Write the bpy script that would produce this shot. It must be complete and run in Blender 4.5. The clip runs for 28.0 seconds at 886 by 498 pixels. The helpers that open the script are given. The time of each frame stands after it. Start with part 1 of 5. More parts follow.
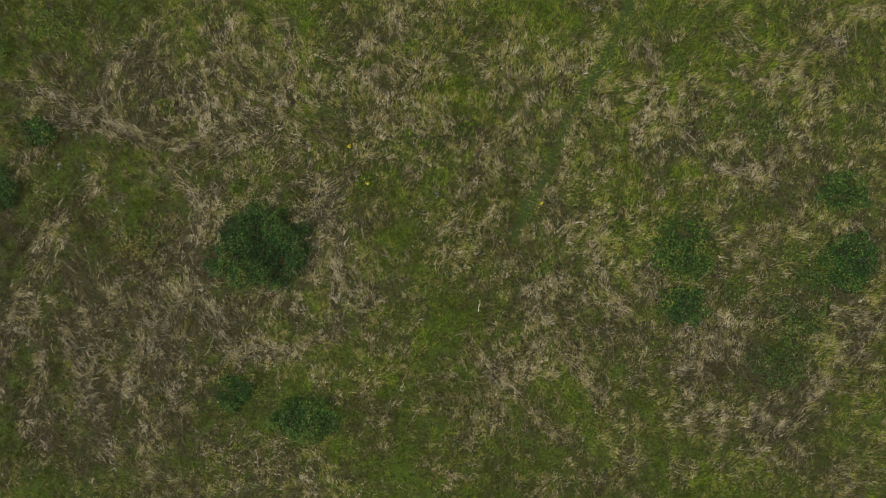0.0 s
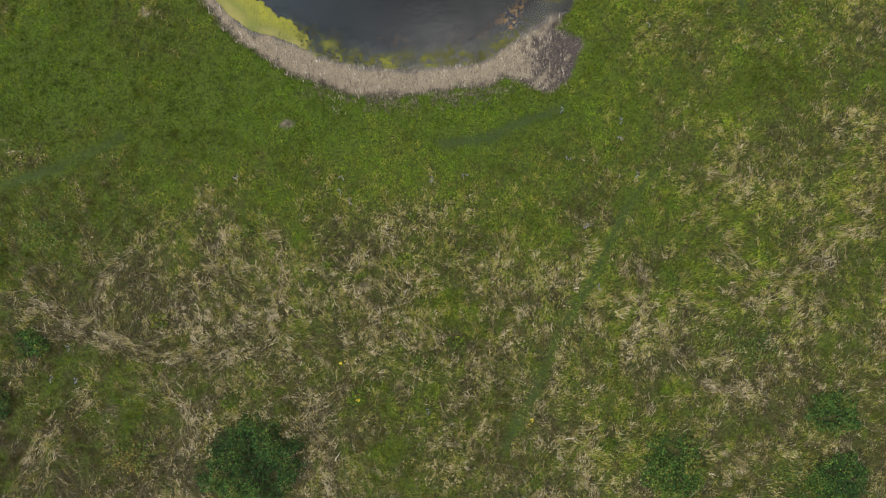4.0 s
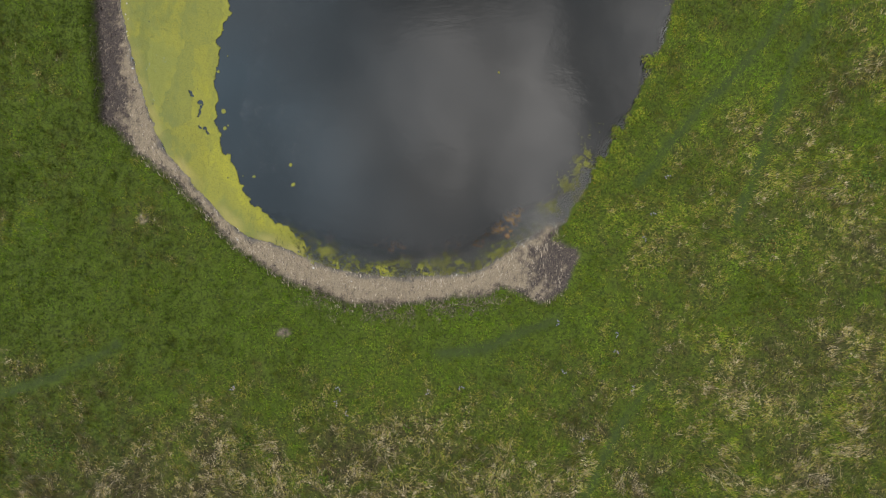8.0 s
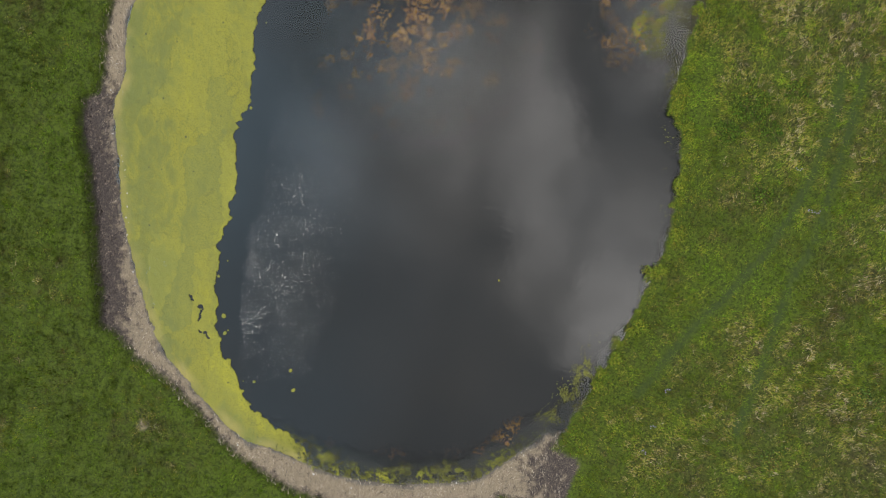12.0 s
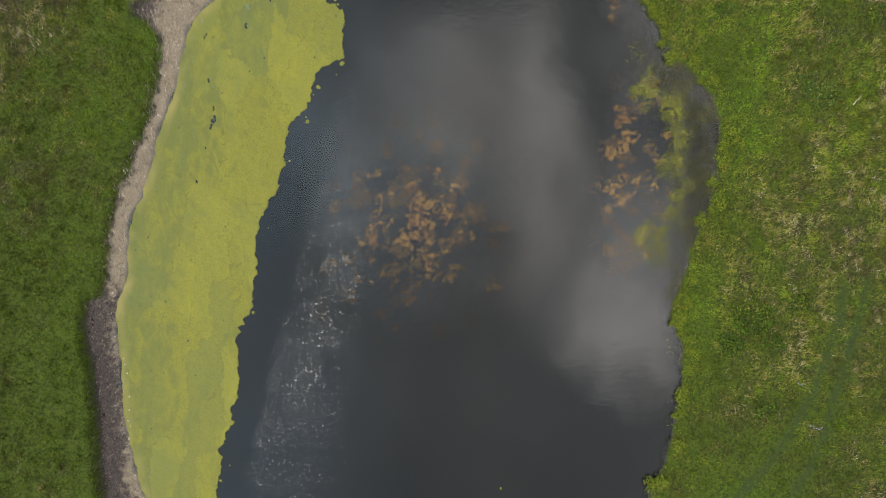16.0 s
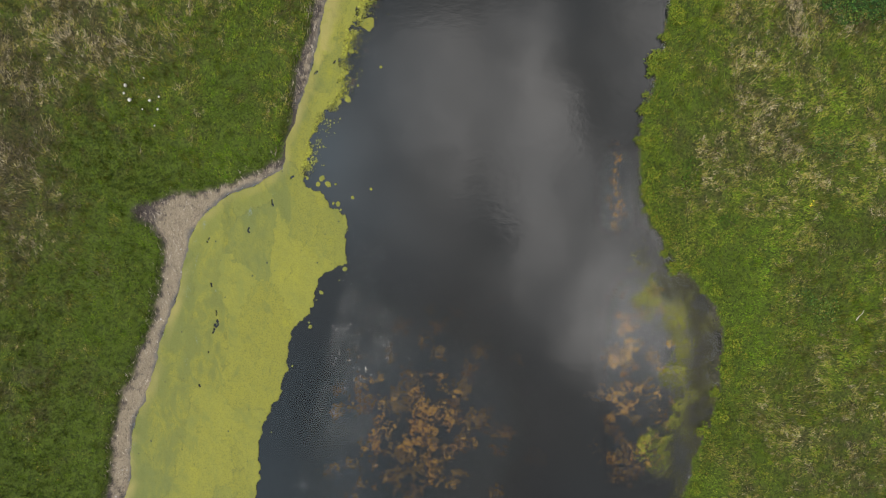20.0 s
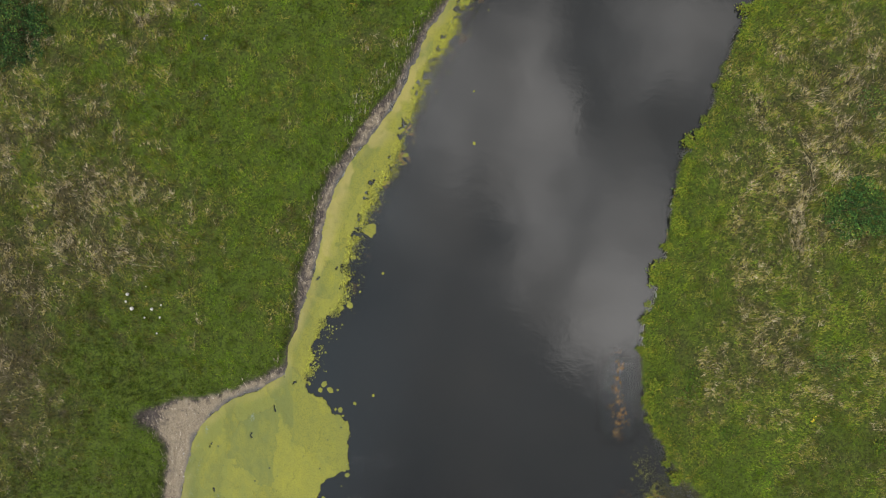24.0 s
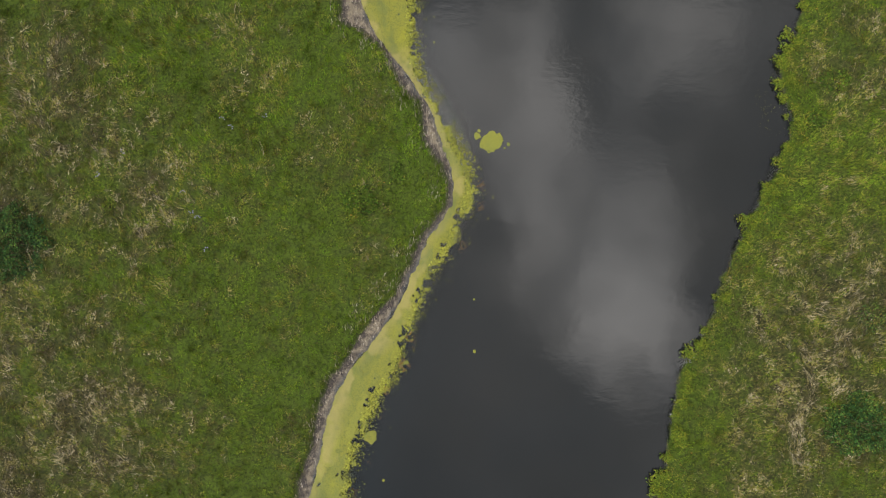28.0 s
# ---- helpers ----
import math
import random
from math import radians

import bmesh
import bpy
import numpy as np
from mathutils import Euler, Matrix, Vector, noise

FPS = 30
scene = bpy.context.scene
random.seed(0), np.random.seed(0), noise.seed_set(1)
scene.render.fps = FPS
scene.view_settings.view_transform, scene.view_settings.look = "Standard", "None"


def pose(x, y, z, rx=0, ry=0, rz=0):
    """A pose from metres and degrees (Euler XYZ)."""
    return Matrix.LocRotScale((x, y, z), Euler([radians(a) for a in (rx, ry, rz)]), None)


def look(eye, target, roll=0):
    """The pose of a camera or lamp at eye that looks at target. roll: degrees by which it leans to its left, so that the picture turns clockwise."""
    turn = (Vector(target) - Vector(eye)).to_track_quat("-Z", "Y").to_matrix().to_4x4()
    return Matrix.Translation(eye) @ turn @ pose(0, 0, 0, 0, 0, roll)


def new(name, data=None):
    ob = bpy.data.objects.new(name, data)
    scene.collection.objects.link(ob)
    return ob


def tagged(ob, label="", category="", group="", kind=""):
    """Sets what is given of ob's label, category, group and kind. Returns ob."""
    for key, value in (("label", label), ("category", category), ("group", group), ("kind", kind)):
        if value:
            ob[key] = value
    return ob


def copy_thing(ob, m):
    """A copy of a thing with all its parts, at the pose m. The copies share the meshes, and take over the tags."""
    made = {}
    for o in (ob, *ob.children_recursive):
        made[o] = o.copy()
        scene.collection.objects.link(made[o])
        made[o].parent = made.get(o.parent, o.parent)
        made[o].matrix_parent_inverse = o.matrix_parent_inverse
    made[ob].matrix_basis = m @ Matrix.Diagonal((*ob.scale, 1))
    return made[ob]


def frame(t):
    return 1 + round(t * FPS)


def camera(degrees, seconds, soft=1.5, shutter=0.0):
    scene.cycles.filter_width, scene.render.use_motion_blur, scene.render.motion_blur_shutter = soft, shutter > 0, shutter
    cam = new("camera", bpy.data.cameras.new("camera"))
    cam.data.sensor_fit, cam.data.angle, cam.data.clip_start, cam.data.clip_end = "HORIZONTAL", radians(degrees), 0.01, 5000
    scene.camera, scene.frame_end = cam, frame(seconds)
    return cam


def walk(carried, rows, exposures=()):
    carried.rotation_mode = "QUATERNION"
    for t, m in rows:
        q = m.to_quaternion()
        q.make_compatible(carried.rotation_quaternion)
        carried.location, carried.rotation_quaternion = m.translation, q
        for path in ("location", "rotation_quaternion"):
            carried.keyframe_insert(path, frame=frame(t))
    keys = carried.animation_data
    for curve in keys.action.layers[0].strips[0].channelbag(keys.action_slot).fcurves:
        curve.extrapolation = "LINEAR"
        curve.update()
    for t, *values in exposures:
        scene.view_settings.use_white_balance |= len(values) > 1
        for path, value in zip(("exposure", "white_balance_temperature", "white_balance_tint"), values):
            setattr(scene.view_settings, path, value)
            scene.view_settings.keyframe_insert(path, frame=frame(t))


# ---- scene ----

# ------------------------------------------------------------------ camera
# a drone that flies north at a steady height and looks straight down
cam = camera(73.0, 28.0, soft=1.3)


def poly(c, u):
    return sum(k * u ** i for i, k in enumerate(c))


rows = []
for i in range(57):
    t = i * 0.5
    u = t / 14 - 1
    rows.append((t, pose(poly((1.0512, -0.623, -0.7665, 0.9077), u), poly((58.3292, 58.4928, 0.3223, 0.1586), u),
                         poly((48.1465, 0.4802, -0.2198), u), poly((0.3724, -0.2661, -0.2636), u),
                         poly((1.8958, -0.0509, 0.0121), u), poly((0.0, 0.115, -0.3133), u))))
walk(cam, rows, [(0.0, -0.45), (0.2, 0.0), (28.0, 0.0)])

# ------------------------------------------------------------------ node helper


class Tree:
    def __init__(self, owner):
        owner.use_nodes = True
        self.t = owner.node_tree
        self.t.nodes.clear()

    def n(self, kind, ins=None, **attrs):
        node = self.t.nodes.new(kind)
        for k, v in attrs.items():
            setattr(node, k, v)
        for k, v in (ins or {}).items():
            self.put(node.inputs[k], v)
        return node

    def put(self, socket, v):
        if isinstance(v, bpy.types.NodeSocket):
            self.t.links.new(v, socket)
        elif isinstance(v, bpy.types.Node):
            self.t.links.new(v.outputs[0], socket)
        else:
            socket.default_value = v

    def math(self, op, a, b=0.0, clamp=False):
        return self.n("ShaderNodeMath", {0: a, 1: b}, operation=op, use_clamp=clamp).outputs[0]

    def noise(self, scale, detail=4.0, rough=0.55, vec=None, distort=0.0):
        ins = {"Scale": scale, "Detail": detail, "Roughness": rough, "Distortion": distort}
        if vec is not None:
            ins["Vector"] = vec
        return self.n("ShaderNodeTexNoise", ins).outputs[0]

    def ramp(self, fac, a, b, lo=0.0, hi=1.0):
        return self.n("ShaderNodeMapRange", {"Value": fac, "From Min": a, "From Max": b, "To Min": lo, "To Max": hi},
                      interpolation_type="SMOOTHSTEP").outputs[0]

    def mix(self, fac, a, b):
        node = self.n("ShaderNodeMix", data_type="RGBA")
        self.put(node.inputs[0], fac)
        self.put(node.inputs[6], a)
        self.put(node.inputs[7], b)
        return node.outputs[2]

    def attr(self, name):
        return self.n("ShaderNodeAttribute", attribute_name=name).outputs["Fac"]

    def where(self):
        return self.n("ShaderNodeNewGeometry").outputs["Position"]


def rgb(r, g, b):
    return (r, g, b, 1.0)


# ------------------------------------------------------------------ light: hazy sun from the west, broken cloud overhead
SUN_WAY = Vector((-0.62, -0.16, 0.77)).normalized()
sun = new("sun", bpy.data.lights.new("sun", "SUN"))
sun.data.energy, sun.data.angle, sun.data.color = 3.2, radians(0.6), (1.0, 0.95, 0.86)
sun.matrix_world = look(SUN_WAY * 100, (0, 0, 0))

world = bpy.data.worlds.new("sky")
scene.world = world
w = Tree(world)
sky = w.n("ShaderNodeTexSky", sky_type="NISHITA", sun_disc=False, sun_elevation=math.asin(SUN_WAY.z),
          sun_rotation=math.atan2(SUN_WAY.x, SUN_WAY.y))
way = w.n("ShaderNodeTexCoord").outputs["Generated"]
xyz = w.n("ShaderNodeSeparateXYZ", {0: way})
up = w.math("MAXIMUM", xyz.outputs[2], 0.12)
px, py = w.math("DIVIDE", xyz.outputs[0], up), w.math("DIVIDE", xyz.outputs[1], up)
plane = w.n("ShaderNodeCombineXYZ", {0: px, 1: py, 2: 0.0}).outputs[0]
# cloud layer: a thin grey veil everywhere, with brighter heads
CLOUDS = ((0.29, -0.14, 0.11, 0.08, 1.1), (0.27, 0.00, 0.09, 0.15, 0.8), (0.12, 0.24, 0.06, 0.24, 0.75), (0.13, 0.05, 0.07, 0.16, 0.45),
          (-0.03, 0.29, 0.12, 0.13, 0.75), (-0.22, 0.17, 0.07, 0.12, 0.36), (0.37, 0.36, 0.11, 0.10, 0.7), (-0.06, 0.12, 0.12, 0.14, 0.3), (0.0, 0.16, 0.06, 0.07, 0.25), (0.30, 0.20, 0.16, 0.20, 0.13), (0.12, 0.22, 0.5, 0.5, 0.11),
          (-0.9, 0.5, 0.5, 0.4, 0.8), (0.9, -0.7, 0.5, 0.5, 0.8), (-0.5, -1.0, 0.5, 0.4, 0.7), (1.2, 0.6, 0.5, 0.4, 0.8))
wob = w.n("ShaderNodeTexNoise", {"Vector": plane, "Scale": 7.0, "Detail": 6.0, "Roughness": 0.55})
wob2 = w.n("ShaderNodeVectorMath", {0: w.n("ShaderNodeVectorMath", {0: wob.outputs["Color"], 1: (0.5, 0.5, 0.5)}, operation="SUBTRACT").outputs[0], 1: (0.20, 0.20, 0.0)}, operation="MULTIPLY")
bent = w.n("ShaderNodeVectorMath", {0: plane, 1: wob2.outputs[0]}, operation="ADD").outputs[0]
total = 0.0
for cx, cy, rx, ry, s in CLOUDS:
    off = w.n("ShaderNodeVectorMath", {0: bent, 1: (cx, cy, 0)}, operation="SUBTRACT").outputs[0]
    off = w.n("ShaderNodeVectorMath", {0: off, 1: (1 / rx, 1 / ry, 0)}, operation="MULTIPLY").outputs[0]
    far = w.n("ShaderNodeVectorMath", {0: off}, operation="LENGTH").outputs["Value"]
    total = w.math("ADD", w.ramp(far, 1.7, 0.0, 0.0, s), total)
veil = w.ramp(w.noise(2.2, 4.0, 0.5, plane), 0.25, 0.8, 0.30, 0.67)
ragged = w.ramp(w.noise(11.0, 5.0, 0.6, bent), 0.25, 0.75, 0.78, 1.12)
cloud = w.math("ADD", w.math("MULTIPLY", w.math("MULTIPLY", total, ragged), 2.05), veil)
clear = w.math("MULTIPLY", w.ramp(px, 0.02, -0.42), w.math("MULTIPLY", w.ramp(px, -1.1, -0.55), w.ramp(w.noise(3.0, 3.0, 0.5, plane), 0.3, 0.6, 0.6, 1.0)))
cloud = w.math("ADD", cloud, w.math("MULTIPLY", clear, 0.33))
VEIL = w.n("ShaderNodeBackground", {"Color": w.mix(clear, rgb(1.0, 0.955, 0.915), rgb(0.70, 0.98, 1.20)), "Strength": cloud})
blue = w.n("ShaderNodeBackground", {"Color": sky.outputs[0], "Strength": 0.036})
both = w.n("ShaderNodeAddShader", {0: VEIL.outputs[0], 1: blue.outputs[0]})
w.n("ShaderNodeOutputWorld", {"Surface": both.outputs[0]})

# ------------------------------------------------------------------ materials


def finish(m, t, colour, rough=0.9, bump=None, bump_size=0.05, spec=0.2, strength=0.6):
    ins = {"Base Color": colour, "Roughness": rough, "Specular IOR Level": spec}
    if bump is not None:
        ins["Normal"] = t.n("ShaderNodeBump", {"Height": bump, "Strength": strength, "Distance": bump_size}).outputs[0]
    b = t.n("ShaderNodeBsdfPrincipled", ins)
    t.n("ShaderNodeOutputMaterial", {"Surface": b.outputs[0]})
    return m


def plain(name, a, b, scale=8.0, rough=0.85, spec=0.25, bump_size=0.01):
    """Two tones broken up by noise at two sizes and by a shift from piece to piece."""
    m = bpy.data.materials.new(name)
    t = Tree(m)
    pos = t.where()
    n1, n2 = t.noise(scale, 5.0, 0.6, pos), t.noise(scale * 0.15, 3.0, 0.5, pos)
    shift = t.n("ShaderNodeObjectInfo").outputs["Random"]
    f = t.math("ADD", t.math("MULTIPLY", n1, 0.6), t.math("MULTIPLY", n2, 0.5))
    f = t.math("ADD", f, t.math("MULTIPLY", shift, 0.25))
    return finish(m, t, t.mix(t.ramp(f, 0.35, 0.95), rgb(*a), rgb(*b)), rough, n1, bump_size, spec)


def blade_material(name, stops, spec=0.15):
    """Colour from each blade's own tone (0 to 1) through the stops."""
    m = bpy.data.materials.new(name)
    t = Tree(m)
    r = t.n("ShaderNodeValToRGB", {0: t.attr("tone")})
    r.color_ramp.elements[0].position, r.color_ramp.elements[0].color = stops[0][0], rgb(*stops[0][1])
    r.color_ramp.elements[1].position, r.color_ramp.elements[1].color = stops[-1][0], rgb(*stops[-1][1])
    for p, c in stops[1:-1]:
        e = r.color_ramp.elements.new(p)
        e.color = rgb(*c)
    hsv = t.n("ShaderNodeHueSaturation", {"Value": t.math("MULTIPLY_ADD", t.attr("shade"), 1.4), "Color": r.outputs[0]})
    hsv.inputs["Value"].links[0].from_node.inputs[2].default_value = 0.3
    return finish(m, t, hsv.outputs[0], 0.75, spec=spec)


GREEN = ((0.0, (0.074, 0.138, 0.009)), (0.22, (0.118, 0.160, 0.014)), (0.42, (0.162, 0.150, 0.025)), (0.58, (0.182, 0.144, 0.043)),
         (0.78, (0.228, 0.188, 0.104)), (1.0, (0.34, 0.290, 0.204)))
grass_mat = blade_material("grass_blades", GREEN, 0.02)
leaf_mat = blade_material("bramble_leaves", ((0.0, (0.016, 0.045, 0.012)), (0.45, (0.042, 0.095, 0.020)), (0.8, (0.115, 0.165, 0.025)), (1.0, (0.19, 0.13, 0.035))), 0.12)
herb_mat = blade_material("herb_leaves", ((0.0, (0.032, 0.072, 0.008)), (0.5, (0.078, 0.124, 0.012)), (0.85, (0.158, 0.158, 0.016)), (1.0, (0.21, 0.13, 0.025))), 0.1)


def ground_material():
    m = bpy.data.materials.new("meadow_soil")
    t = Tree(m)
    pos = t.where()
    fine, mid, big = t.noise(14.0, 6.0, 0.65, pos), t.noise(1.6, 5.0, 0.6, pos), t.noise(0.22, 3.0, 0.5, pos)
    dry = t.math("ADD", t.attr("dry"), t.math("MULTIPLY", t.math("SUBTRACT", mid, 0.5), 0.7))
    turf = t.mix(t.ramp(dry, 0.15, 0.9), rgb(0.066, 0.094, 0.010), rgb(0.056, 0.050, 0.018))
    grain = t.math("ADD", t.math("MULTIPLY", fine, 0.5), t.math("MULTIPLY", t.noise(4.5, 4.0, 0.6, pos), 0.5))
    turf = t.mix(t.ramp(grain, 0.42, 0.60), turf, t.mix(t.ramp(dry, 0.2, 0.9), rgb(0.022, 0.035, 0.006), rgb(0.013, 0.012, 0.006)))
    turf = t.mix(t.math("MULTIPLY", t.attr("open"), 0.75), turf, t.mix(t.ramp(t.math("ADD", mid, big), 0.7, 1.3), rgb(0.046, 0.066, 0.010), rgb(0.080, 0.074, 0.026)))
    turf = t.mix(t.math("MULTIPLY", t.attr("trod"), 0.8), turf, t.mix(grain, rgb(0.022, 0.036, 0.012), rgb(0.045, 0.062, 0.02)))
    pale = t.mix(t.ramp(fine, 0.3, 0.7), rgb(0.14, 0.112, 0.078), rgb(0.32, 0.265, 0.19))
    dark = t.mix(t.ramp(fine, 0.4, 0.68), rgb(0.028, 0.024, 0.024), rgb(0.13, 0.105, 0.09))
    mud = t.mix(t.ramp(t.math("ADD", t.attr("dark"), t.math("MULTIPLY", t.math("SUBTRACT", mid, 0.5), 2.2)), 0.15, 0.8), pale, dark)
    mud = t.mix(t.ramp(t.attr("wet"), 0.1, 0.9), mud, rgb(0.075, 0.075, 0.075))
    bed = t.mix(t.ramp(mid, 0.35, 0.65), t.mix(t.attr("silt"), rgb(0.014, 0.017, 0.016), rgb(0.035, 0.034, 0.024)), t.mix(t.attr("silt"), rgb(0.028, 0.028, 0.024), rgb(0.07, 0.066, 0.045)))
    mud = t.mix(t.attr("under"), mud, bed)
    colour = t.mix(t.attr("mud"), turf, mud)
    rough = t.ramp(t.attr("wet"), 0.0, 1.0, 0.95, 0.55)
    return finish(m, t, colour, rough, t.math("ADD", fine, mid), 0.08, 0.2, 0.8)


def water_material(name, rough, wave=0.006):
    m = bpy.data.materials.new(name)
    t = Tree(m)
    pos = t.where()
    # deep water is opaque, its dark colour standing in for light lost below
    deep, drift = t.attr("deep"), t.noise(0.12, 2.0, 0.5, pos)
    silty, sunk = t.mix(drift, rgb(0.030, 0.045, 0.060), rgb(0.050, 0.054, 0.052)), t.mix(drift, rgb(0.0055, 0.0080, 0.0095), rgb(0.0100, 0.0103, 0.0088))
    murk = t.n("ShaderNodeBsdfDiffuse", {"Color": t.mix(t.ramp(deep, 0.0, 0.35), silty, sunk)})
    clear = t.n("ShaderNodeBsdfTransparent", {"Color": rgb(0.90, 0.90, 0.86)})
    body = t.n("ShaderNodeMixShader", {0: t.ramp(deep, 0.0, 1.0, 0.16, 1.0), 1: clear.outputs[0], 2: murk.outputs[0]})
    # light airs draw patches of fine wavelets over the still surface
    wavy = t.n("ShaderNodeMapping", {"Vector": pos, "Scale": (1.0, 1.7, 1.0), "Rotation": (0, 0, 0.2)}).outputs[0]
    waves = t.math("ADD", t.noise(1.5, 3.0, 0.6, wavy, 0.3), t.math("MULTIPLY", t.noise(0.35, 2.0, 0.5, wavy), 1.6))
    airs = t.ramp(t.noise(0.09, 3.0, 0.5, pos, 0.6), 0.35, 0.68, 0.25, 1.0)
    skin = t.n("ShaderNodeBump", {"Height": t.math("MULTIPLY", waves, airs), "Strength": 1.0, "Distance": wave}).outputs[0]
    gloss = t.n("ShaderNodeBsdfGlossy", {"Color": rgb(1, 1, 1), "Roughness": rough, "Normal": skin})
    fres = t.n("ShaderNodeFresnel", {"IOR": 1.55})
    out = t.n("ShaderNodeMixShader", {0: fres.outputs[0], 1: body.outputs[0], 2: gloss.outputs[0]})
    t.n("ShaderNodeOutputMaterial", {"Surface": out.outputs[0]})
    return m


def mat_material():
    m = bpy.data.materials.new("algae")
    t = Tree(m)
    pos = t.where()
    stretch = t.n("ShaderNodeMapping", {"Vector": pos, "Scale": (1.0, 0.6, 1.0), "Rotation": (0, 0, 0.25)}).outputs[0]
    big, mid, fine = t.noise(0.35, 4.0, 0.55, stretch, 0.8), t.noise(1.8, 5.0, 0.6, stretch, 0.5), t.noise(9.0, 4.0, 0.6, pos)
    blot, speck = t.noise(0.8, 6.0, 0.62, stretch, 1.4), t.noise(22.0, 3.0, 0.6, pos)
    f = t.math("ADD", t.attr("fresh"), t.math("MULTIPLY", t.math("SUBTRACT", big, 0.5), 1.5))
    f = t.math("ADD", f, t.math("MULTIPLY", t.math("SUBTRACT", blot, 0.5), 1.5))
    f = t.math("ADD", f, t.math("MULTIPLY", t.math("SUBTRACT", fine, 0.5), 1.0))
    c = t.mix(t.ramp(f, 0.15, 0.65), rgb(0.128, 0.142, 0.034), rgb(0.194, 0.190, 0.028))
    c = t.mix(t.ramp(f, 0.75, 1.25, 0.0, 0.8), c, rgb(0.262, 0.252, 0.020))
    c = t.mix(t.ramp(mid, 0.48, 0.72, 0.0, 0.4), c, rgb(0.130, 0.150, 0.036))
    c = t.mix(t.ramp(fine, 0.47, 0.64, 0.0, 0.7), c, rgb(0.11, 0.115, 0.028))
    c = t.mix(t.ramp(speck, 0.58, 0.70, 0.0, 0.6), c, rgb(0.075, 0.085, 0.025))
    # plates of different age, with dark pits and bleached skin between
    bent = t.n("ShaderNodeVectorMath", {0: stretch, 1: t.n("ShaderNodeTexNoise", {"Vector": pos, "Scale": 1.3, "Detail": 4.0}).outputs["Color"]}, operation="ADD").outputs[0]
    plate = t.n("ShaderNodeTexVoronoi", {"Vector": bent, "Scale": 0.32})
    tint = t.n("ShaderNodeSeparateColor", {0: plate.outputs["Color"]}).outputs[0]
    c = t.mix(t.ramp(tint, 0.55, 0.95, 0.0, 0.28), c, rgb(0.232, 0.236, 0.045))
    c = t.mix(t.ramp(tint, 0.4, 0.05, 0.0, 0.4), c, rgb(0.112, 0.134, 0.042))
    seam = t.n("ShaderNodeTexVoronoi", {"Vector": bent, "Scale": 0.32}, feature="DISTANCE_TO_EDGE").outputs[0]
    c = t.mix(t.math("MULTIPLY", t.ramp(seam, 0.035, 0.0), t.ramp(blot, 0.5, 0.62, 0.0, 0.35)), c, rgb(0.05, 0.06, 0.025))
    pit = t.n("ShaderNodeTexVoronoi", {"Vector": pos, "Scale": 1.1}).outputs[0]
    c = t.mix(t.math("MULTIPLY", t.ramp(pit, 0.13, 0.05), t.ramp(mid, 0.5, 0.58)), c, rgb(0.035, 0.045, 0.03))
    c = t.mix(t.math("MULTIPLY", t.ramp(f, 0.0, -0.2), t.ramp(mid, 0.45, 0.6)), c, rgb(0.15, 0.18, 0.13))
    c = t.mix(t.attr("rim"), c, rgb(0.30, 0.25, 0.09))
    return finish(m, t, c, 0.7, t.math("ADD", t.math("ADD", mid, blot), fine), 0.06, 0.2)


soil, water_mat, ripple_mat, algae_mat = ground_material(), water_material("pond_water", 0.03), water_material("ruffled_water", 0.23, 0.0005), mat_material()


def pondweed_material():
    """Feathery weed: tufts of fine brown leaves with open water between them."""
    m = bpy.data.materials.new("brown_pondweed")
    t = Tree(m)
    pos = t.where()
    tuft, leaf = t.noise(3.2, 4.0, 0.65, pos, 0.6), t.noise(14.0, 3.0, 0.6, pos)
    c = t.mix(t.ramp(t.math("ADD", tuft, t.math("MULTIPLY", t.n("ShaderNodeObjectInfo").outputs["Random"], 0.3)), 0.4, 0.85), rgb(0.20, 0.075, 0.018), rgb(0.46, 0.25, 0.04))
    c = t.mix(t.ramp(leaf, 0.5, 0.7, 0.0, 0.6), c, rgb(0.09, 0.04, 0.015))
    body = t.n("ShaderNodeBsdfPrincipled", {"Base Color": c, "Roughness": 0.8, "Specular IOR Level": 0.1})
    hole = t.n("ShaderNodeBsdfTransparent", {"Color": rgb(1, 1, 1)})
    cover = t.ramp(t.math("ADD", t.math("MULTIPLY", tuft, 0.75), t.math("MULTIPLY", leaf, 0.3)), 0.38, 0.56)
    t.n("ShaderNodeOutputMaterial", {"Surface": t.n("ShaderNodeMixShader", {0: cover, 1: hole.outputs[0], 2: body.outputs[0]}).outputs[0]})
    return m


weed_mat = pondweed_material()
stone_mat = plain("pale_stone", (0.30, 0.285, 0.26), (0.52, 0.50, 0.47), 12.0)
cane_mat = plain("bramble_canes", (0.10, 0.06, 0.04), (0.2, 0.13, 0.09), 20.0)
stick_mat = plain("bleached_wood", (0.40, 0.34, 0.26), (0.62, 0.56, 0.46), 20.0)
fungus_mat = plain("fungus_skin", (0.34, 0.32, 0.28), (0.48, 0.46, 0.42), 15.0, 0.6)
stem_mat = plain("green_stems", (0.06, 0.12, 0.02), (0.12, 0.17, 0.04), 20.0)
yellow_mat = plain("yellow_petals", (0.62, 0.45, 0.02), (0.75, 0.6, 0.05), 20.0)
violet_mat = plain("violet_petals", (0.20, 0.17, 0.31), (0.30, 0.26, 0.42), 20.0)

# ------------------------------------------------------------------ numbers of the plan


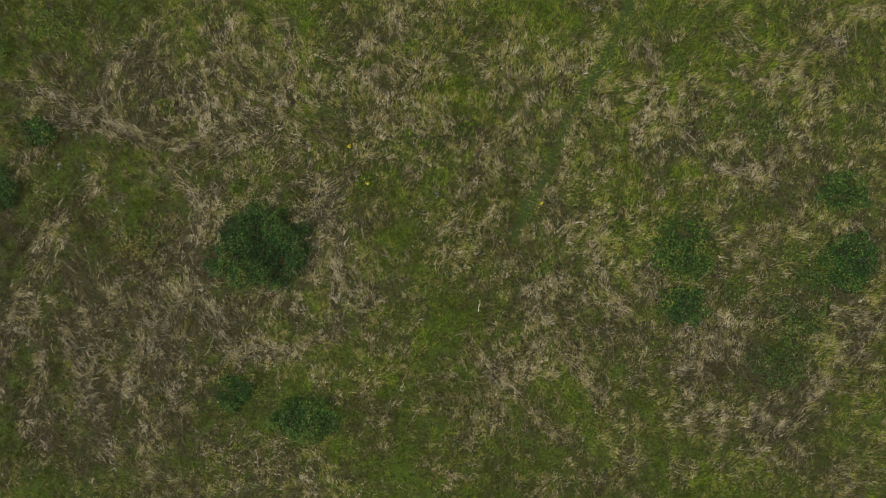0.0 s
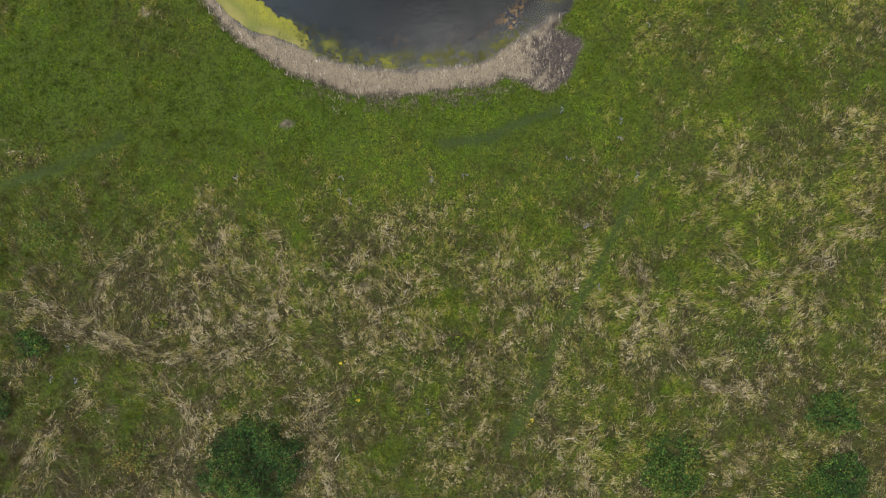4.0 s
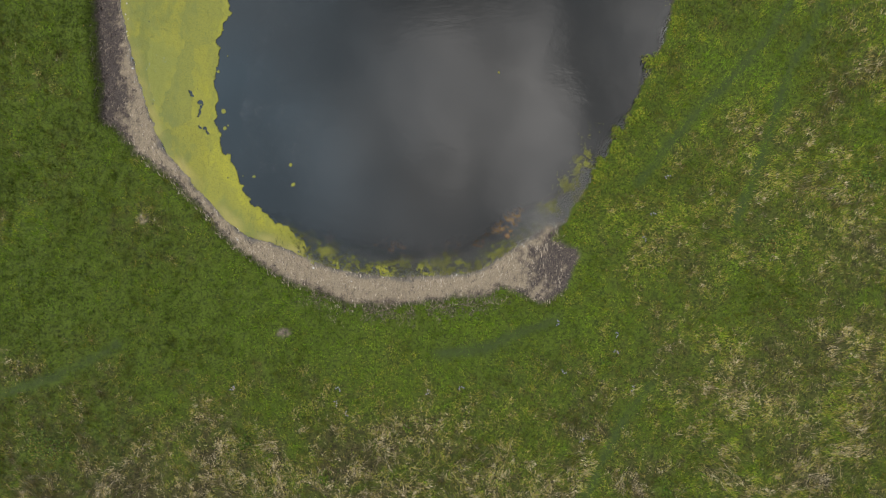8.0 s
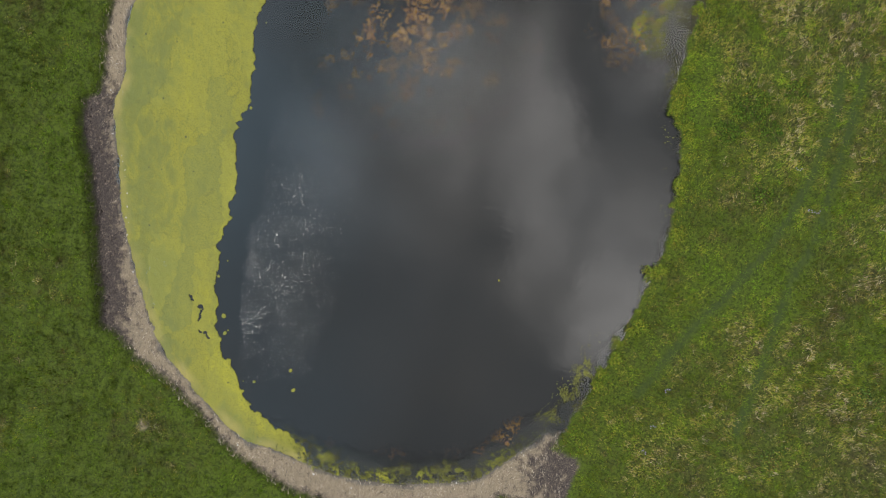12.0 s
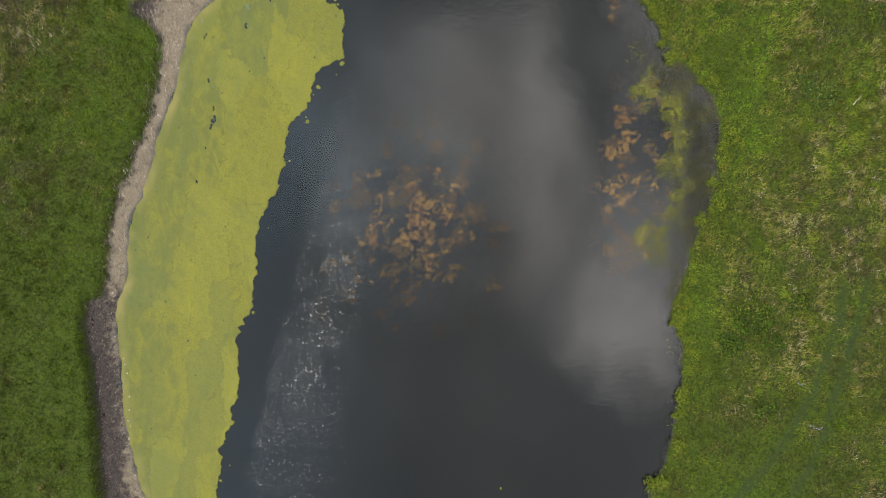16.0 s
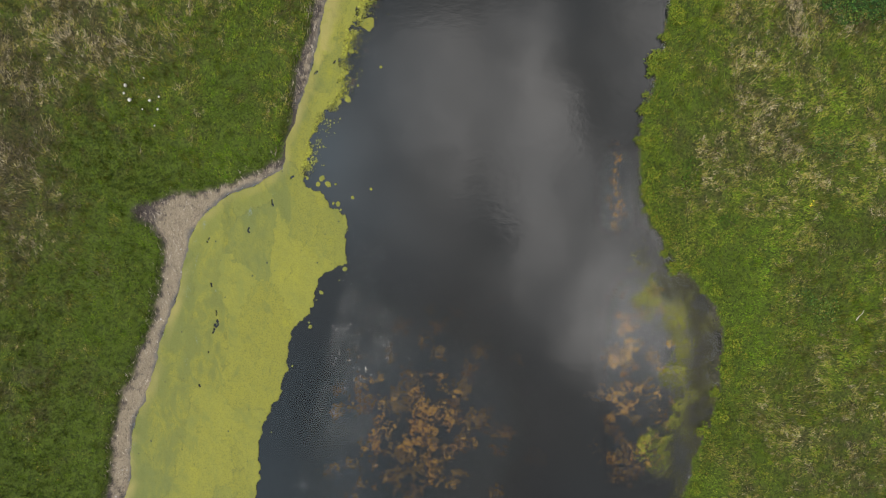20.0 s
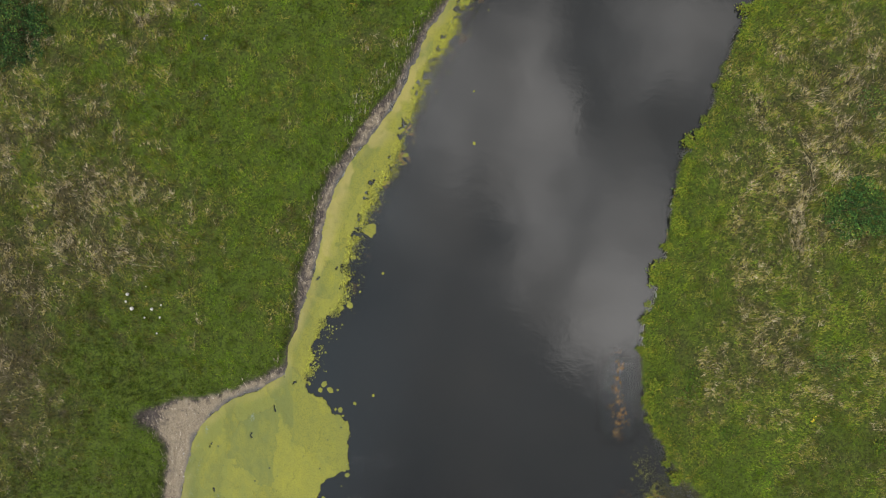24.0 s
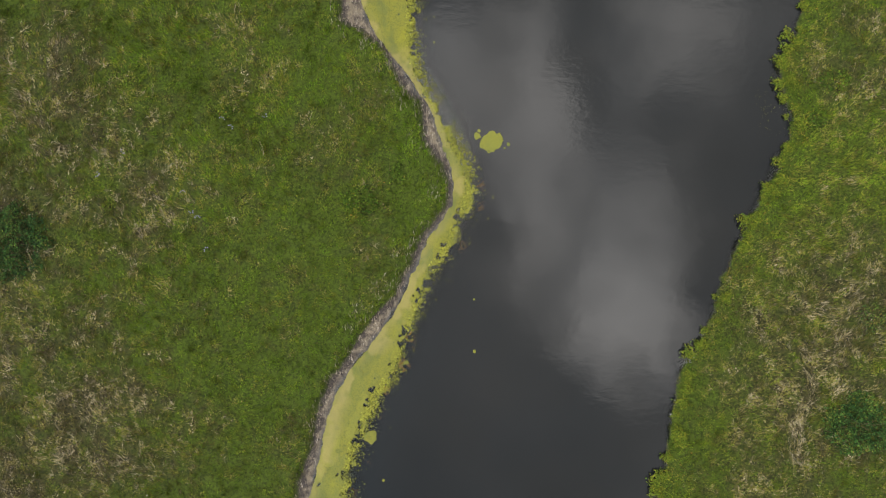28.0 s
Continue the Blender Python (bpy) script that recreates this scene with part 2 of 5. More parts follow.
def vnoise(x, y, seed=0):
    xi, yi = np.floor(x).astype(np.int64), np.floor(y).astype(np.int64)
    fx, fy = x - xi, y - yi
    fx, fy = fx * fx * (3 - 2 * fx), fy * fy * (3 - 2 * fy)

    def h(a, b):
        k = (a * 374761393 + b * 668265263 + seed * 974634777) & 0xFFFFFFFF
        k = ((k ^ (k >> 13)) * 1274126177) & 0xFFFFFFFF
        return ((k ^ (k >> 16)) & 0xFFFFFF) / float(0xFFFFFF)
    return (h(xi, yi) * (1 - fx) + h(xi + 1, yi) * fx) * (1 - fy) + (h(xi, yi + 1) * (1 - fx) + h(xi + 1, yi + 1) * fx) * fy


def fbm(x, y, size, octaves=3, seed=0):
    """Noise from -1 to 1 with features of that size in metres."""
    total, amp, norm = 0.0, 1.0, 0.0
    for o in range(octaves):
        total = total + amp * vnoise(x / size * 2 ** o + 17.3 * o, y / size * 2 ** o - 9.1 * o, seed + o)
        norm += amp
        amp *= 0.55
    return (total / norm * 2 - 1) * 1.6


def smooth(a, b, v):
    k = np.clip((v - a) / (b - a), 0, 1)
    return k * k * (3 - 2 * k)


def curve_through(points, closed=True, step=6):
    p = np.array(points, float)
    n = len(p)
    out = []
    for i in range(n if closed else n - 1):
        a, b, c, d = (p[(i + k) % n] if closed else p[min(max(i + k, 0), n - 1)] for k in (-1, 0, 1, 2))
        for s in np.arange(step) / step:
            out.append(0.5 * (2 * b + (c - a) * s + (2 * a - 5 * b + 4 * c - d) * s * s + (3 * b - a - 3 * c + d) * s ** 3))
    if not closed:
        out.append(p[-1])
    return np.array(out)


def line_distance(pts, x, y, closed):
    """Distance to a line of points, and (closed) whether each place lies inside."""
    q = np.roll(pts, -1, 0) if closed else pts[1:]
    best = np.full(x.shape, 1e9, np.float32)
    inside = np.zeros(x.shape, bool)
    for (ax, ay), (bx, by) in zip(pts, q):
        dx, dy = bx - ax, by - ay
        k = np.clip(((x - ax) * dx + (y - ay) * dy) / (dx * dx + dy * dy + 1e-9), 0, 1)
        best = np.minimum(best, (x - ax - k * dx) ** 2 + (y - ay - k * dy) ** 2)
        if closed and ay != by:
            inside ^= ((ay > y) != (by > y)) & (x < dx * (y - ay) / dy + ax)
    return np.sqrt(best), inside


# edge of the turf round the pond, from north to south along the west bank, round the south end, and north along the east bank
WEST_EDGE = [(-13.0, 150.0), (-10.0, 142.0), (-9.0, 137.3), (-8.9, 135.7), (-6.4, 134.1), (-4.1, 130.4), (-2.7, 128.8), (-2.5, 126.3), (-0.9, 123.6), (-0.5, 122.2),
             (-0.9, 120.4), (-2.8, 118.1), (-4.6, 114.0), (-6.7, 111.7), (-7.7, 110.4), (-8.9, 108.1), (-10.4, 106.0), (-11.3, 103.5), (-11.8, 100.8),
             (-12.7, 97.8), (-13.1, 94.9), (-14.0, 92.2), (-14.4, 90.7), (-16.8, 89.5), (-19.1, 88.6), (-23.3, 87.9), (-25.7, 86.8), (-24.5, 85.5),
             (-23.8, 84.1), (-23.8, 82.3), (-24.4, 78.6), (-25.6, 75.3), (-27.0, 71.7), (-27.9, 68.0), (-28.1, 64.3), (-28.8, 63.1), (-29.6, 62.6),
             (-29.8, 60.6), (-29.4, 58.0), (-29.0, 54.5), (-28.5, 49.9), (-28.2, 46.7), (-28.3, 44.4), (-27.1, 43.5)]
SOUTH_EDGE = [(-25.4, 41.6), (-22.6, 39.5), (-20.3, 37.2), (-18.0, 34.7), (-16.1, 33.1), (-13.4, 31.5), (-10.6, 30.4), (-8.8, 29.7), (-4.3, 29.3), (0.2, 29.8),
              (2.9, 30.2), (4.7, 30.5), (7.2, 29.5), (8.5, 30.0), (9.6, 31.2), (10.2, 33.2), (9.4, 34.1), (8.2, 34.4)]
EAST_EDGE = [(9.2, 35.6), (10.6, 37.9), (12.1, 40.3), (13.9, 43.2), (15.5, 46.8), (16.8, 49.5), (17.7, 52.1), (18.1, 54.6), (18.4, 57.1), (18.4, 59.3),
             (17.7, 61.1), (18.2, 64.2), (19.9, 68.7), (20.5, 70.0), (21.2, 73.6), (21.2, 77.2), (20.2, 80.0), (17.9, 82.1), (16.8, 84.3), (15.5, 86.6),
             (15.0, 90.0), (15.1, 93.3), (16.2, 97.8), (17.1, 100.9), (17.4, 104.1), (18.2, 107.4), (19.3, 108.8), (20.4, 111.6), (21.8, 115.8), (23.2, 118.6),
             (24.4, 121.2), (25.9, 123.8), (26.8, 127.0), (25.9, 131.4), (27.0, 134.1), (27.9, 136.8), (29.5, 144.0), (26.0, 154.0), (12.0, 164.0), (-5.0, 162.0)]
# waterline, the same way round; the east bank drops straight into the water
WEST_WATER = [(-12.0, 150.0), (-9.0, 142.0), (-7.5, 137.4), (-6.6, 135.1), (-5.3, 133.3), (-3.2, 130.5), (-1.8, 128.2), (-0.9, 125.4), (-0.1, 122.7), (-0.4, 120.4), (-2.3, 117.7),
              (-4.2, 113.4), (-5.8, 110.7), (-7.6, 108.5), (-9.5, 105.7), (-10.4, 103.4), (-11.0, 100.4), (-11.7, 97.7), (-12.7, 94.9), (-13.7, 92.1),
              (-14.1, 90.1), (-16.5, 88.7), (-18.8, 87.7), (-21.2, 85.2), (-21.9, 83.0), (-22.7, 79.5), (-23.9, 76.3), (-24.8, 72.6), (-26.0, 69.8),
              (-26.4, 67.0), (-26.5, 64.2), (-27.3, 62.4), (-27.1, 58.7), (-26.6, 53.2), (-25.6, 49.0), (-24.4, 44.8), (-23.2, 42.1), (-21.4, 39.8),
              (-19.0, 37.1), (-16.7, 35.0)]
SOUTH_WATER = [(-15.8, 34.6), (-13.4, 33.9), (-10.7, 32.7), (-7.9, 31.9), (-4.3, 31.5), (-1.6, 31.6), (1.6, 31.8), (3.9, 32.9), (6.1, 34.5), (7.9, 35.6)]
# outer edge of the floating algae along the west bank
MAT_EDGE = [(-5.0, 150.0), (-3.6, 142.0), (-3.4, 137.4), (-3.6, 134.6), (-3.0, 131.4), (-1.6, 128.6), (-0.2, 125.9), (1.1, 123.1), (0.9, 120.9), (-0.3, 118.1), (-1.6, 115.9), (-3.5, 111.7),
            (-5.1, 107.5), (-6.7, 105.0), (-7.6, 102.7), (-8.6, 100.4), (-9.3, 96.3), (-10.9, 94.2), (-11.8, 91.2), (-12.1, 89.6), (-11.6, 88.5), (-10.4, 88.3),
            (-10.0, 86.9), (-9.0, 86.7), (-8.8, 83.4), (-9.2, 82.2), (-10.6, 81.5), (-11.7, 78.6), (-12.9, 77.2), (-13.8, 73.1), (-15.2, 69.8), (-15.7, 67.1),
            (-16.1, 62.5), (-17.3, 60.1), (-17.2, 57.3), (-17.4, 55.0), (-18.0, 52.2), (-18.7, 49.9), (-18.8, 46.7), (-18.6, 43.5), (-17.6, 40.3), (-16.2, 38.0),
            (-14.4, 36.2), (-12.1, 34.6), (-11.2, 32.6)]
turf_line = curve_through(WEST_EDGE + SOUTH_EDGE + EAST_EDGE)
water_line = curve_through(WEST_WATER + SOUTH_WATER + EAST_EDGE)
mat_line = curve_through(MAT_EDGE + [(-16.0, 31.0), (-26.0, 38.0), (-32.0, 50.0), (-32.0, 70.0), (-28.0, 88.0), (-18.0, 95.0), (-14.0, 112.0), (-6.0, 122.0), (-14.0, 140.0), (-14.0, 150.0)])

# signed distances on a half-metre raster, read in between
RX, RY = np.arange(-60.0, 60.01, 0.5), np.arange(-40.0, 180.01, 0.5)
gx, gy = np.meshgrid(RX, RY)
gx, gy = gx.astype(np.float32), gy.astype(np.float32)


def raster(line):
    d, inside = line_distance(line, gx, gy, True)
    return np.where(inside, -d, d)


def lines_raster(lines):
    best = np.full(gx.shape, 1e9, np.float32)
    for pts in lines:
        best = np.minimum(best, line_distance(curve_through(pts, False, 4), gx, gy, False)[0])
    return best


def read(table, x, y):
    fx, fy = np.clip((x + 60.0) * 2, 0, len(RX) - 1.001), np.clip((y + 40.0) * 2, 0, len(RY) - 1.001)
    i, j = fx.astype(int), fy.astype(int)
    fx, fy = fx - i, fy - j
    return (table[j, i] * (1 - fx) + table[j, i + 1] * fx) * (1 - fy) + (table[j + 1, i] * (1 - fx) + table[j + 1, i + 1] * fx) * fy


TURF, WATER, MAT = raster(turf_line), raster(water_line), raster(mat_line)
# trodden lines in the grass: a footpath to the pond and wheel tracks beside it
PATHS = [[(4.0, 1.5), (5.0, 3.6), (6.1, 5.3), (8.1, 10.0), (10.3, 13.7), (11.9, 16.8), (13.5, 19.9), (15.7, 22.9)], [(8.7, 28.2), (6.9, 27.5), (4.7, 26.7), (2.5, 25.8), (-1.1, 25.4)],
         [(22.3, 35.8), (24.2, 40.4), (26.6, 47.7), (28.4, 50.8), (31.0, 59.1), (32.3, 64.4)], [(14.9, 38.8), (19.3, 44.2), (23.6, 48.6), (27.5, 54.3), (29.7, 59.6), (30.6, 64.0)],
         [(-40.0, 20.4), (-36.6, 21.7), (-33.8, 22.8), (-30.5, 23.9), (-26.4, 26.1)]]
PATH = lines_raster(PATHS)
# trails of bleached, lodged straw
TRAILS = [[(-37.5, -12.0), (-35.6, -7.0), (-33.6, -3.0), (-31.5, 1.0)], [(-34.5, -14.0), (-33.0, -9.0), (-33.6, -4.5)], [(-26.0, -9.0), (-24.6, -12.5), (-25.0, -16.0)], [(-22.5, 6.5), (-20.6, 4.0), (-21.0, 1.5)],
          [(-19.0, -7.0), (-14.0, -7.6), (-10.6, -6.5)], [(-13.8, 18.0), (-13.2, 14.5), (-14.2, 11.0)], [(17.5, 9.0), (19.5, 6.5), (23.0, 6.0)], [(20.0, 16.5), (24.0, 15.0), (29.0, 15.8)], [(14.0, 16.0), (15.0, 12.5), (13.2, 9.5)], [(-36.9, -8.8), (-34.8, -3.4), (-33.4, 0.2), (-31.8, 2.9), (-28.5, 5.6)], [(-31.7, 10.6), (-27.1, 9.9), (-23.0, 8.6), (-17.6, 8.9), (-14.9, 9.2), (-13.5, 11.3)],
          [(-12.0, 5.1), (-10.6, 2.8), (-9.5, 0.2), (-10.0, -3.4), (-9.6, -6.9)], [(0.2, -6.5), (2.3, -9.2), (4.5, -11.3), (6.3, -13.5), (8.0, -14.9)],
          [(-32.2, -3.4), (-29.9, -8.7), (-29.0, -11.4), (-27.7, -15.1)], [(-30.8, -0.7), (-29.9, -4.7), (-28.6, -8.7)], [(-36.8, 13.8), (-32.2, 12.4), (-28.5, 11.0), (-27.6, 14.6), (-25.3, 16.8)],
          [(-21.7, 1.1), (-20.8, -2.0), (-18.6, -6.5)], [(-7.7, 6.4), (-11.3, 4.2), (-9.5, 1.9)], [(27.0, 100.4), (26.6, 103.0), (27.9, 106.1), (27.4, 109.2)],
          [(12.4, -4.3), (10.7, -1.7), (10.3, 0.9), (12.5, 3.1)], [(7.6, -6.5), (8.5, -8.3), (9.8, -10.4)], [(32.4, -4.3), (28.7, -8.6), (25.2, -12.5), (23.1, -14.8)]]
TRAIL = lines_raster(TRAILS)
# where the sward is drier (+) or greener (-): centre, radii, amount
SWARD = [(24, 72, 10, 26, 0.03), (24, 110, 9, 22, 0.03), (-26, -4, 13, 10, 0.16), (-25, 13.5, 12, 4.5, 0.18), (-5, -5, 4, 9, -0.24), (17, -8, 13, 9, 0.12), (23, 11, 9, 8, 0.18), (-20, 28, 20, 6, -0.20),
         (20, 30, 12, 7, -0.12), (22, 46, 9, 11, -0.12), (-34, 50, 6, 20, -0.20), (-35, 87, 6, 7, 0.20), (28, 76, 6, 12, 0.05), (-33, 101, 8, 8, 0.24), (24, 91, 5, 6, 0.10),
         (30, 104, 5, 6, 0.14), (-36, 117, 5, 13, 0.24), (-10, 126, 3, 2.5, 0.26), (31, 113, 4, 7, 0.24), (-2, 14, 9, 6, 0.05), (-18, 112, 7, 8, -0.02), (0, 23, 14, 5, -0.07), (-15, 122, 14, 12, -0.06), (0, 0, 45, 20, 0.10)]


# where the grass blades are coloured darker (+) or lighter (-): centre, radii, amount
DARK_PATCHES = [(14, 5, 12, 12, -0.15), (0, 24, 16, 7, -0.17), (-35, -3, 10, 15, 0.65), (-22, -10, 8, 8, 0.14), (27, -3, 8, 9, 0.16), (-34, 50, 8, 16, 0.44), (-31, 30, 9, 9, 0.32), (8, 17, 9, 7, -0.09), (-18, 118, 9, 12, -0.07), (-33, 75, 8, 14, 0.46), (-24, 92, 12, 14, 0.15), (-33, 136, 9, 10, 0.26), (-33, 11, 9, 7, 0.22), (-31, 91, 9, 7, 0.46), (28, 60, 6, 8, 0.15), (-37, 20, 8, 8, 0.12), (29, -7, 8, 6, 0.14), (-33, 118, 7, 6, 0.12), (-9, 121, 5, 4, 0.10), (31, 104, 4, 4, 0.10)]


def darkening(x, y):
    # small pockets coloured dark, standing in for shaded gaps between tufts
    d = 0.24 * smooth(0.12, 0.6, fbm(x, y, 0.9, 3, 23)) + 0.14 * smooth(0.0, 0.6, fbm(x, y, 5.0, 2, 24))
    for cx, cy, rx, ry, s in DARK_PATCHES:
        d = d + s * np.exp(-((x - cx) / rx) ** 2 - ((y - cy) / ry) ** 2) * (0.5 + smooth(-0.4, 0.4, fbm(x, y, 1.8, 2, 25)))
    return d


def wildness(x, y):
    """How rank and uneven the sward stands, 0.2 on the smooth turf to 1 in the old grass."""
    west = smooth(-6, -24, x) * smooth(84, 92, y)
    east = np.exp(-((x - 31) / 6) ** 2 - ((y - 106) / 12) ** 2)
    return 0.3 + 0.7 * np.clip(np.maximum.reduce([smooth(25, 15, y), 0.75 * west, 0.7 * east, 0.35 * smooth(24, 34, x), 0.45 * smooth(-28, -36, x)]), 0, 1)


def dryness(x, y):
    land = read(TURF, x, y)
    d = 0.46 + 0.16 * fbm(x, y, 6.0, 2, 3) + (0.6 + 0.4 * wildness(x, y)) * (0.14 * fbm(x, y, 1.5, 2, 9) + 0.11 * fbm(x, y, 0.6, 1, 12))
    for cx, cy, rx, ry, s in SWARD:
        d = d + s * np.exp(-((x - cx) / rx) ** 2 - ((y - cy) / ry) ** 2)
    d = d - 0.34 * np.exp(-np.clip(land, 0, None) / 5.0)
    d = d - 0.35 * np.exp(-(read(PATH, x, y) / 0.4) ** 2) + 0.28 * np.exp(-(read(TRAIL, x, y) / 0.5) ** 2)
    return np.clip(d, 0, 1)


def ground_z(x, y):
    ragged = 0.22 * fbm(x, y, 1.0, 3, 21)
    land, wet = read(TURF, x, y) + ragged, read(WATER, x, y) + ragged
    west = smooth(4.0, -6.0, x)
    bank = 0.16 + 0.26 * west + 0.35 * west * smooth(43, 46, y) * smooth(64, 61, y)
    up = 0.10 + bank * smooth(0.0, 0.55, land) + (0.35 + 0.5 * west) * smooth(1.0, 22.0, land) + 0.25 * smooth(10.0, 40.0, np.abs(x)) * smooth(0.0, 12.0, land)
    up = up + 0.16 * fbm(x, y, 5.0, 3, 5) * smooth(0.3, 4.0, land) + 0.05 * fbm(x, y, 0.9, 2, 6) * smooth(0.0, 1.0, land)
    shore = 0.015 + 0.085 * np.clip(wet / np.maximum(wet - land, 0.3), 0, 1) + 0.025 * fbm(x, y, 0.8, 2, 8)
    bay = np.exp(-((x - 19.5) / 2.6) ** 2 - ((y - 75.0) / 7.0) ** 4)
    bed = (-0.04 - 0.55 * smooth(0.0, 4.0, -wet)) * (1 - 0.86 * bay) - 0.9 * smooth(2.0, 9.0, -wet) * (1 - bay) + 0.05 * fbm(x, y, 1.5, 2, 7)
    z = np.where(land > 0, up, np.where(wet > 0, shore, bed))
    return z, land, wet


def sheet(name, verts, faces):
    """A mesh from arrays of places and of corner numbers."""
    me = bpy.data.meshes.new(name)
    k = faces.shape[1]
    me.vertices.add(len(verts))
    me.vertices.foreach_set("co", np.ascontiguousarray(verts, np.float32).ravel())
    me.loops.add(faces.size)
    me.loops.foreach_set("vertex_index", np.ascontiguousarray(faces, np.int32).ravel())
    me.polygons.add(len(faces))
    me.polygons.foreach_set("loop_start", np.arange(0, faces.size, k, dtype=np.int32))
    me.update(calc_edges=True)
    return me


def field(me, name, values, domain="POINT"):
    me.attributes.new(name, "FLOAT", domain).data.foreach_set("value", np.ascontiguousarray(values, np.float32))


def grid_faces(nx, ny):
    i, j = np.meshgrid(np.arange(nx - 1), np.arange(ny - 1))
    a = (j * nx + i).ravel()
    return np.stack([a, a + 1, a + 1 + nx, a + nx], 1)


# ------------------------------------------------------------------ ground: one sheet to the horizon
far = np.cumsum(0.5 * 1.45 ** np.arange(20))
xs = np.concatenate([-44 - far[::-1], np.arange(-44, 40.01, 0.25), 40 + far])
ys = np.concatenate([-26 - far[::-1], np.arange(-26, 170.01, 0.28), 170.2 + far])
X, Y = (a.ravel() for a in np.meshgrid(xs, ys))
Z, LAND, WET = ground_z(X, Y)
me = sheet("ground", np.stack([X, Y, Z], 1), grid_faces(len(xs), len(ys)))
me.polygons.foreach_set("use_smooth", np.ones(len(me.polygons), bool))
field(me, "dry", dryness(X, Y))
bare = np.exp(-((X + 24.7) / 2.2) ** 2 - ((Y - 86.6) / 1.3) ** 2) + np.exp(-((X + 13.2) / 0.8) ** 2 - ((Y - 27.0) / 0.5) ** 2) + np.exp(-((X + 24.6) / 0.6) ** 2 - ((Y - 36.2) / 0.6) ** 2)
field(me, "mud", np.maximum(smooth(0.25, -0.1, LAND) * np.where(LAND > -0.1, smooth(0.1, 0.5, WET - LAND), 1), smooth(0.45, 0.8, bare)))
field(me, "under", smooth(0.02, -0.3, WET))
field(me, "wet", 0.7 * smooth(0.35 + 0.5 * vnoise(X * 1.3, Y * 1.3, 4), 0.02, WET) * smooth(-0.1, 0.1, WET - LAND) * smooth(0.2, 0.6, WET - LAND))
# brown eroded mud, darkened further beside the turf to paint the overhang's shadow
darkness = smooth(41, 47, Y) * smooth(65, 61.5, Y) * smooth(3.6 + 1.2 * fbm(X, Y, 2.2, 2, 61), 0.3, -LAND) * 1.1 + np.exp(-((X - 8.2) / 2.6) ** 2 - ((Y - 32.4) / 2.6) ** 2) * 0.9 + smooth(0.7 + 0.3 * fbm(X, Y, 1.0, 2, 62), 0.0, -LAND) * 0.55 + 0.7 * smooth(9, 12, X) + np.exp(-((X + 25.2) / 1.6) ** 2 - ((Y - 86.6) / 1.4) ** 2) * 0.8
field(me, "dark", np.clip(darkness + 0.35 * smooth(88, 92, Y), 0, 1))
field(me, "open", np.clip(smooth(-40, -44, X) + smooth(37, 41, X) + smooth(-22, -26, Y) + smooth(140, 144, Y), 0, 1))
field(me, "trod", np.exp(-((read(PATH, X, Y) + 0.12 * fbm(X, Y, 1.5, 2, 17)) / 0.35) ** 2))
field(me, "silt", np.exp(-((X - 19.5) / 2.6) ** 2 - ((Y - 75.0) / 7.0) ** 4))
me.materials.append(soil)
tagged(new("ground", me), "rough meadow ground with a bare muddy pond margin", "ground", kind="structure")

# ------------------------------------------------------------------ water
wx, wy = np.meshgrid(np.linspace(-44, 40, 2), np.linspace(27, 172, 2))
wxs, wys = np.arange(-44, 40.1, 0.5), np.arange(27, 172.1, 0.5)
wgx, wgy = (a.ravel() for a in np.meshgrid(wxs, wys))
me = sheet("water", np.stack([wgx, wgy, np.zeros(len(wgx))], 1), grid_faces(len(wxs), len(wys)))
off = -read(WATER, wgx, wgy)
clear_at = np.exp(-((wgx + 3.0) / 10.5) ** 2 - ((wgy - 69.0) / 11.0) ** 2) + 0.55 * smooth(93, 97, wgy) * np.exp(-(read(MAT, wgx, wgy) / 1.8) ** 2) + np.exp(-((wgx - 15.8) / 3.6) ** 4 - ((wgy - 73.0) / 8.5) ** 4) + np.exp(-((wgx - 13.0) / 1.6) ** 4 - ((wgy - 88.4) / 3.5) ** 4)
east = smooth(7, 11, wgx) * (1 - np.exp(-((wgy - 75.0) / 9.0) ** 4)) * smooth(38, 46, wgy)
field(me, "deep", smooth(0.2 - 0.4 * east, 2.6 - 1.9 * east, off + 0.4 * fbm(wgx, wgy, 1.5, 2, 140) - 0.7 * smooth(39, 36, wgy)) * (1 - np.clip(1.3 * clear_at, 0, 1)))
me.materials.append(water_mat)
tagged(new("water", me), "dark still pond water that mirrors the clouds", "water", kind="structure")

# a breeze ruffles the water off the western mat into small facets
gen = np.random.default_rng(12)
n = 80000
rx_, ry_ = gen.uniform(-17, 2, n), gen.uniform(38, 88, n)
rel = rx_ - 0.22 * (ry_ - 50) + 0.5 * fbm(rx_, ry_, 2.0, 2, 120)
breeze = smooth(-16.6, -15.2, rel) * smooth(-7.5, -13.0, rel) * smooth(38, 45, ry_) * smooth(88, 72, ry_) * (0.35 + 0.65 * smooth(-0.7, 0.5, fbm(rx_, ry_, 1.6, 3, 121)))
keep = gen.random(n) < breeze
rx_, ry_ = rx_[keep], ry_[keep]
n = len(rx_)
# added facets lean to the angle that mirrors the sun, to place glints
tilt_x, tilt_y = np.tan(np.radians(gen.normal(-11.0, 4.0, n))), np.tan(np.radians(gen.normal(-2.0, 4.5, n)))
turn, size = gen.uniform(0, 6.28, n), gen.uniform(0.016, 0.027, n)
corners = []
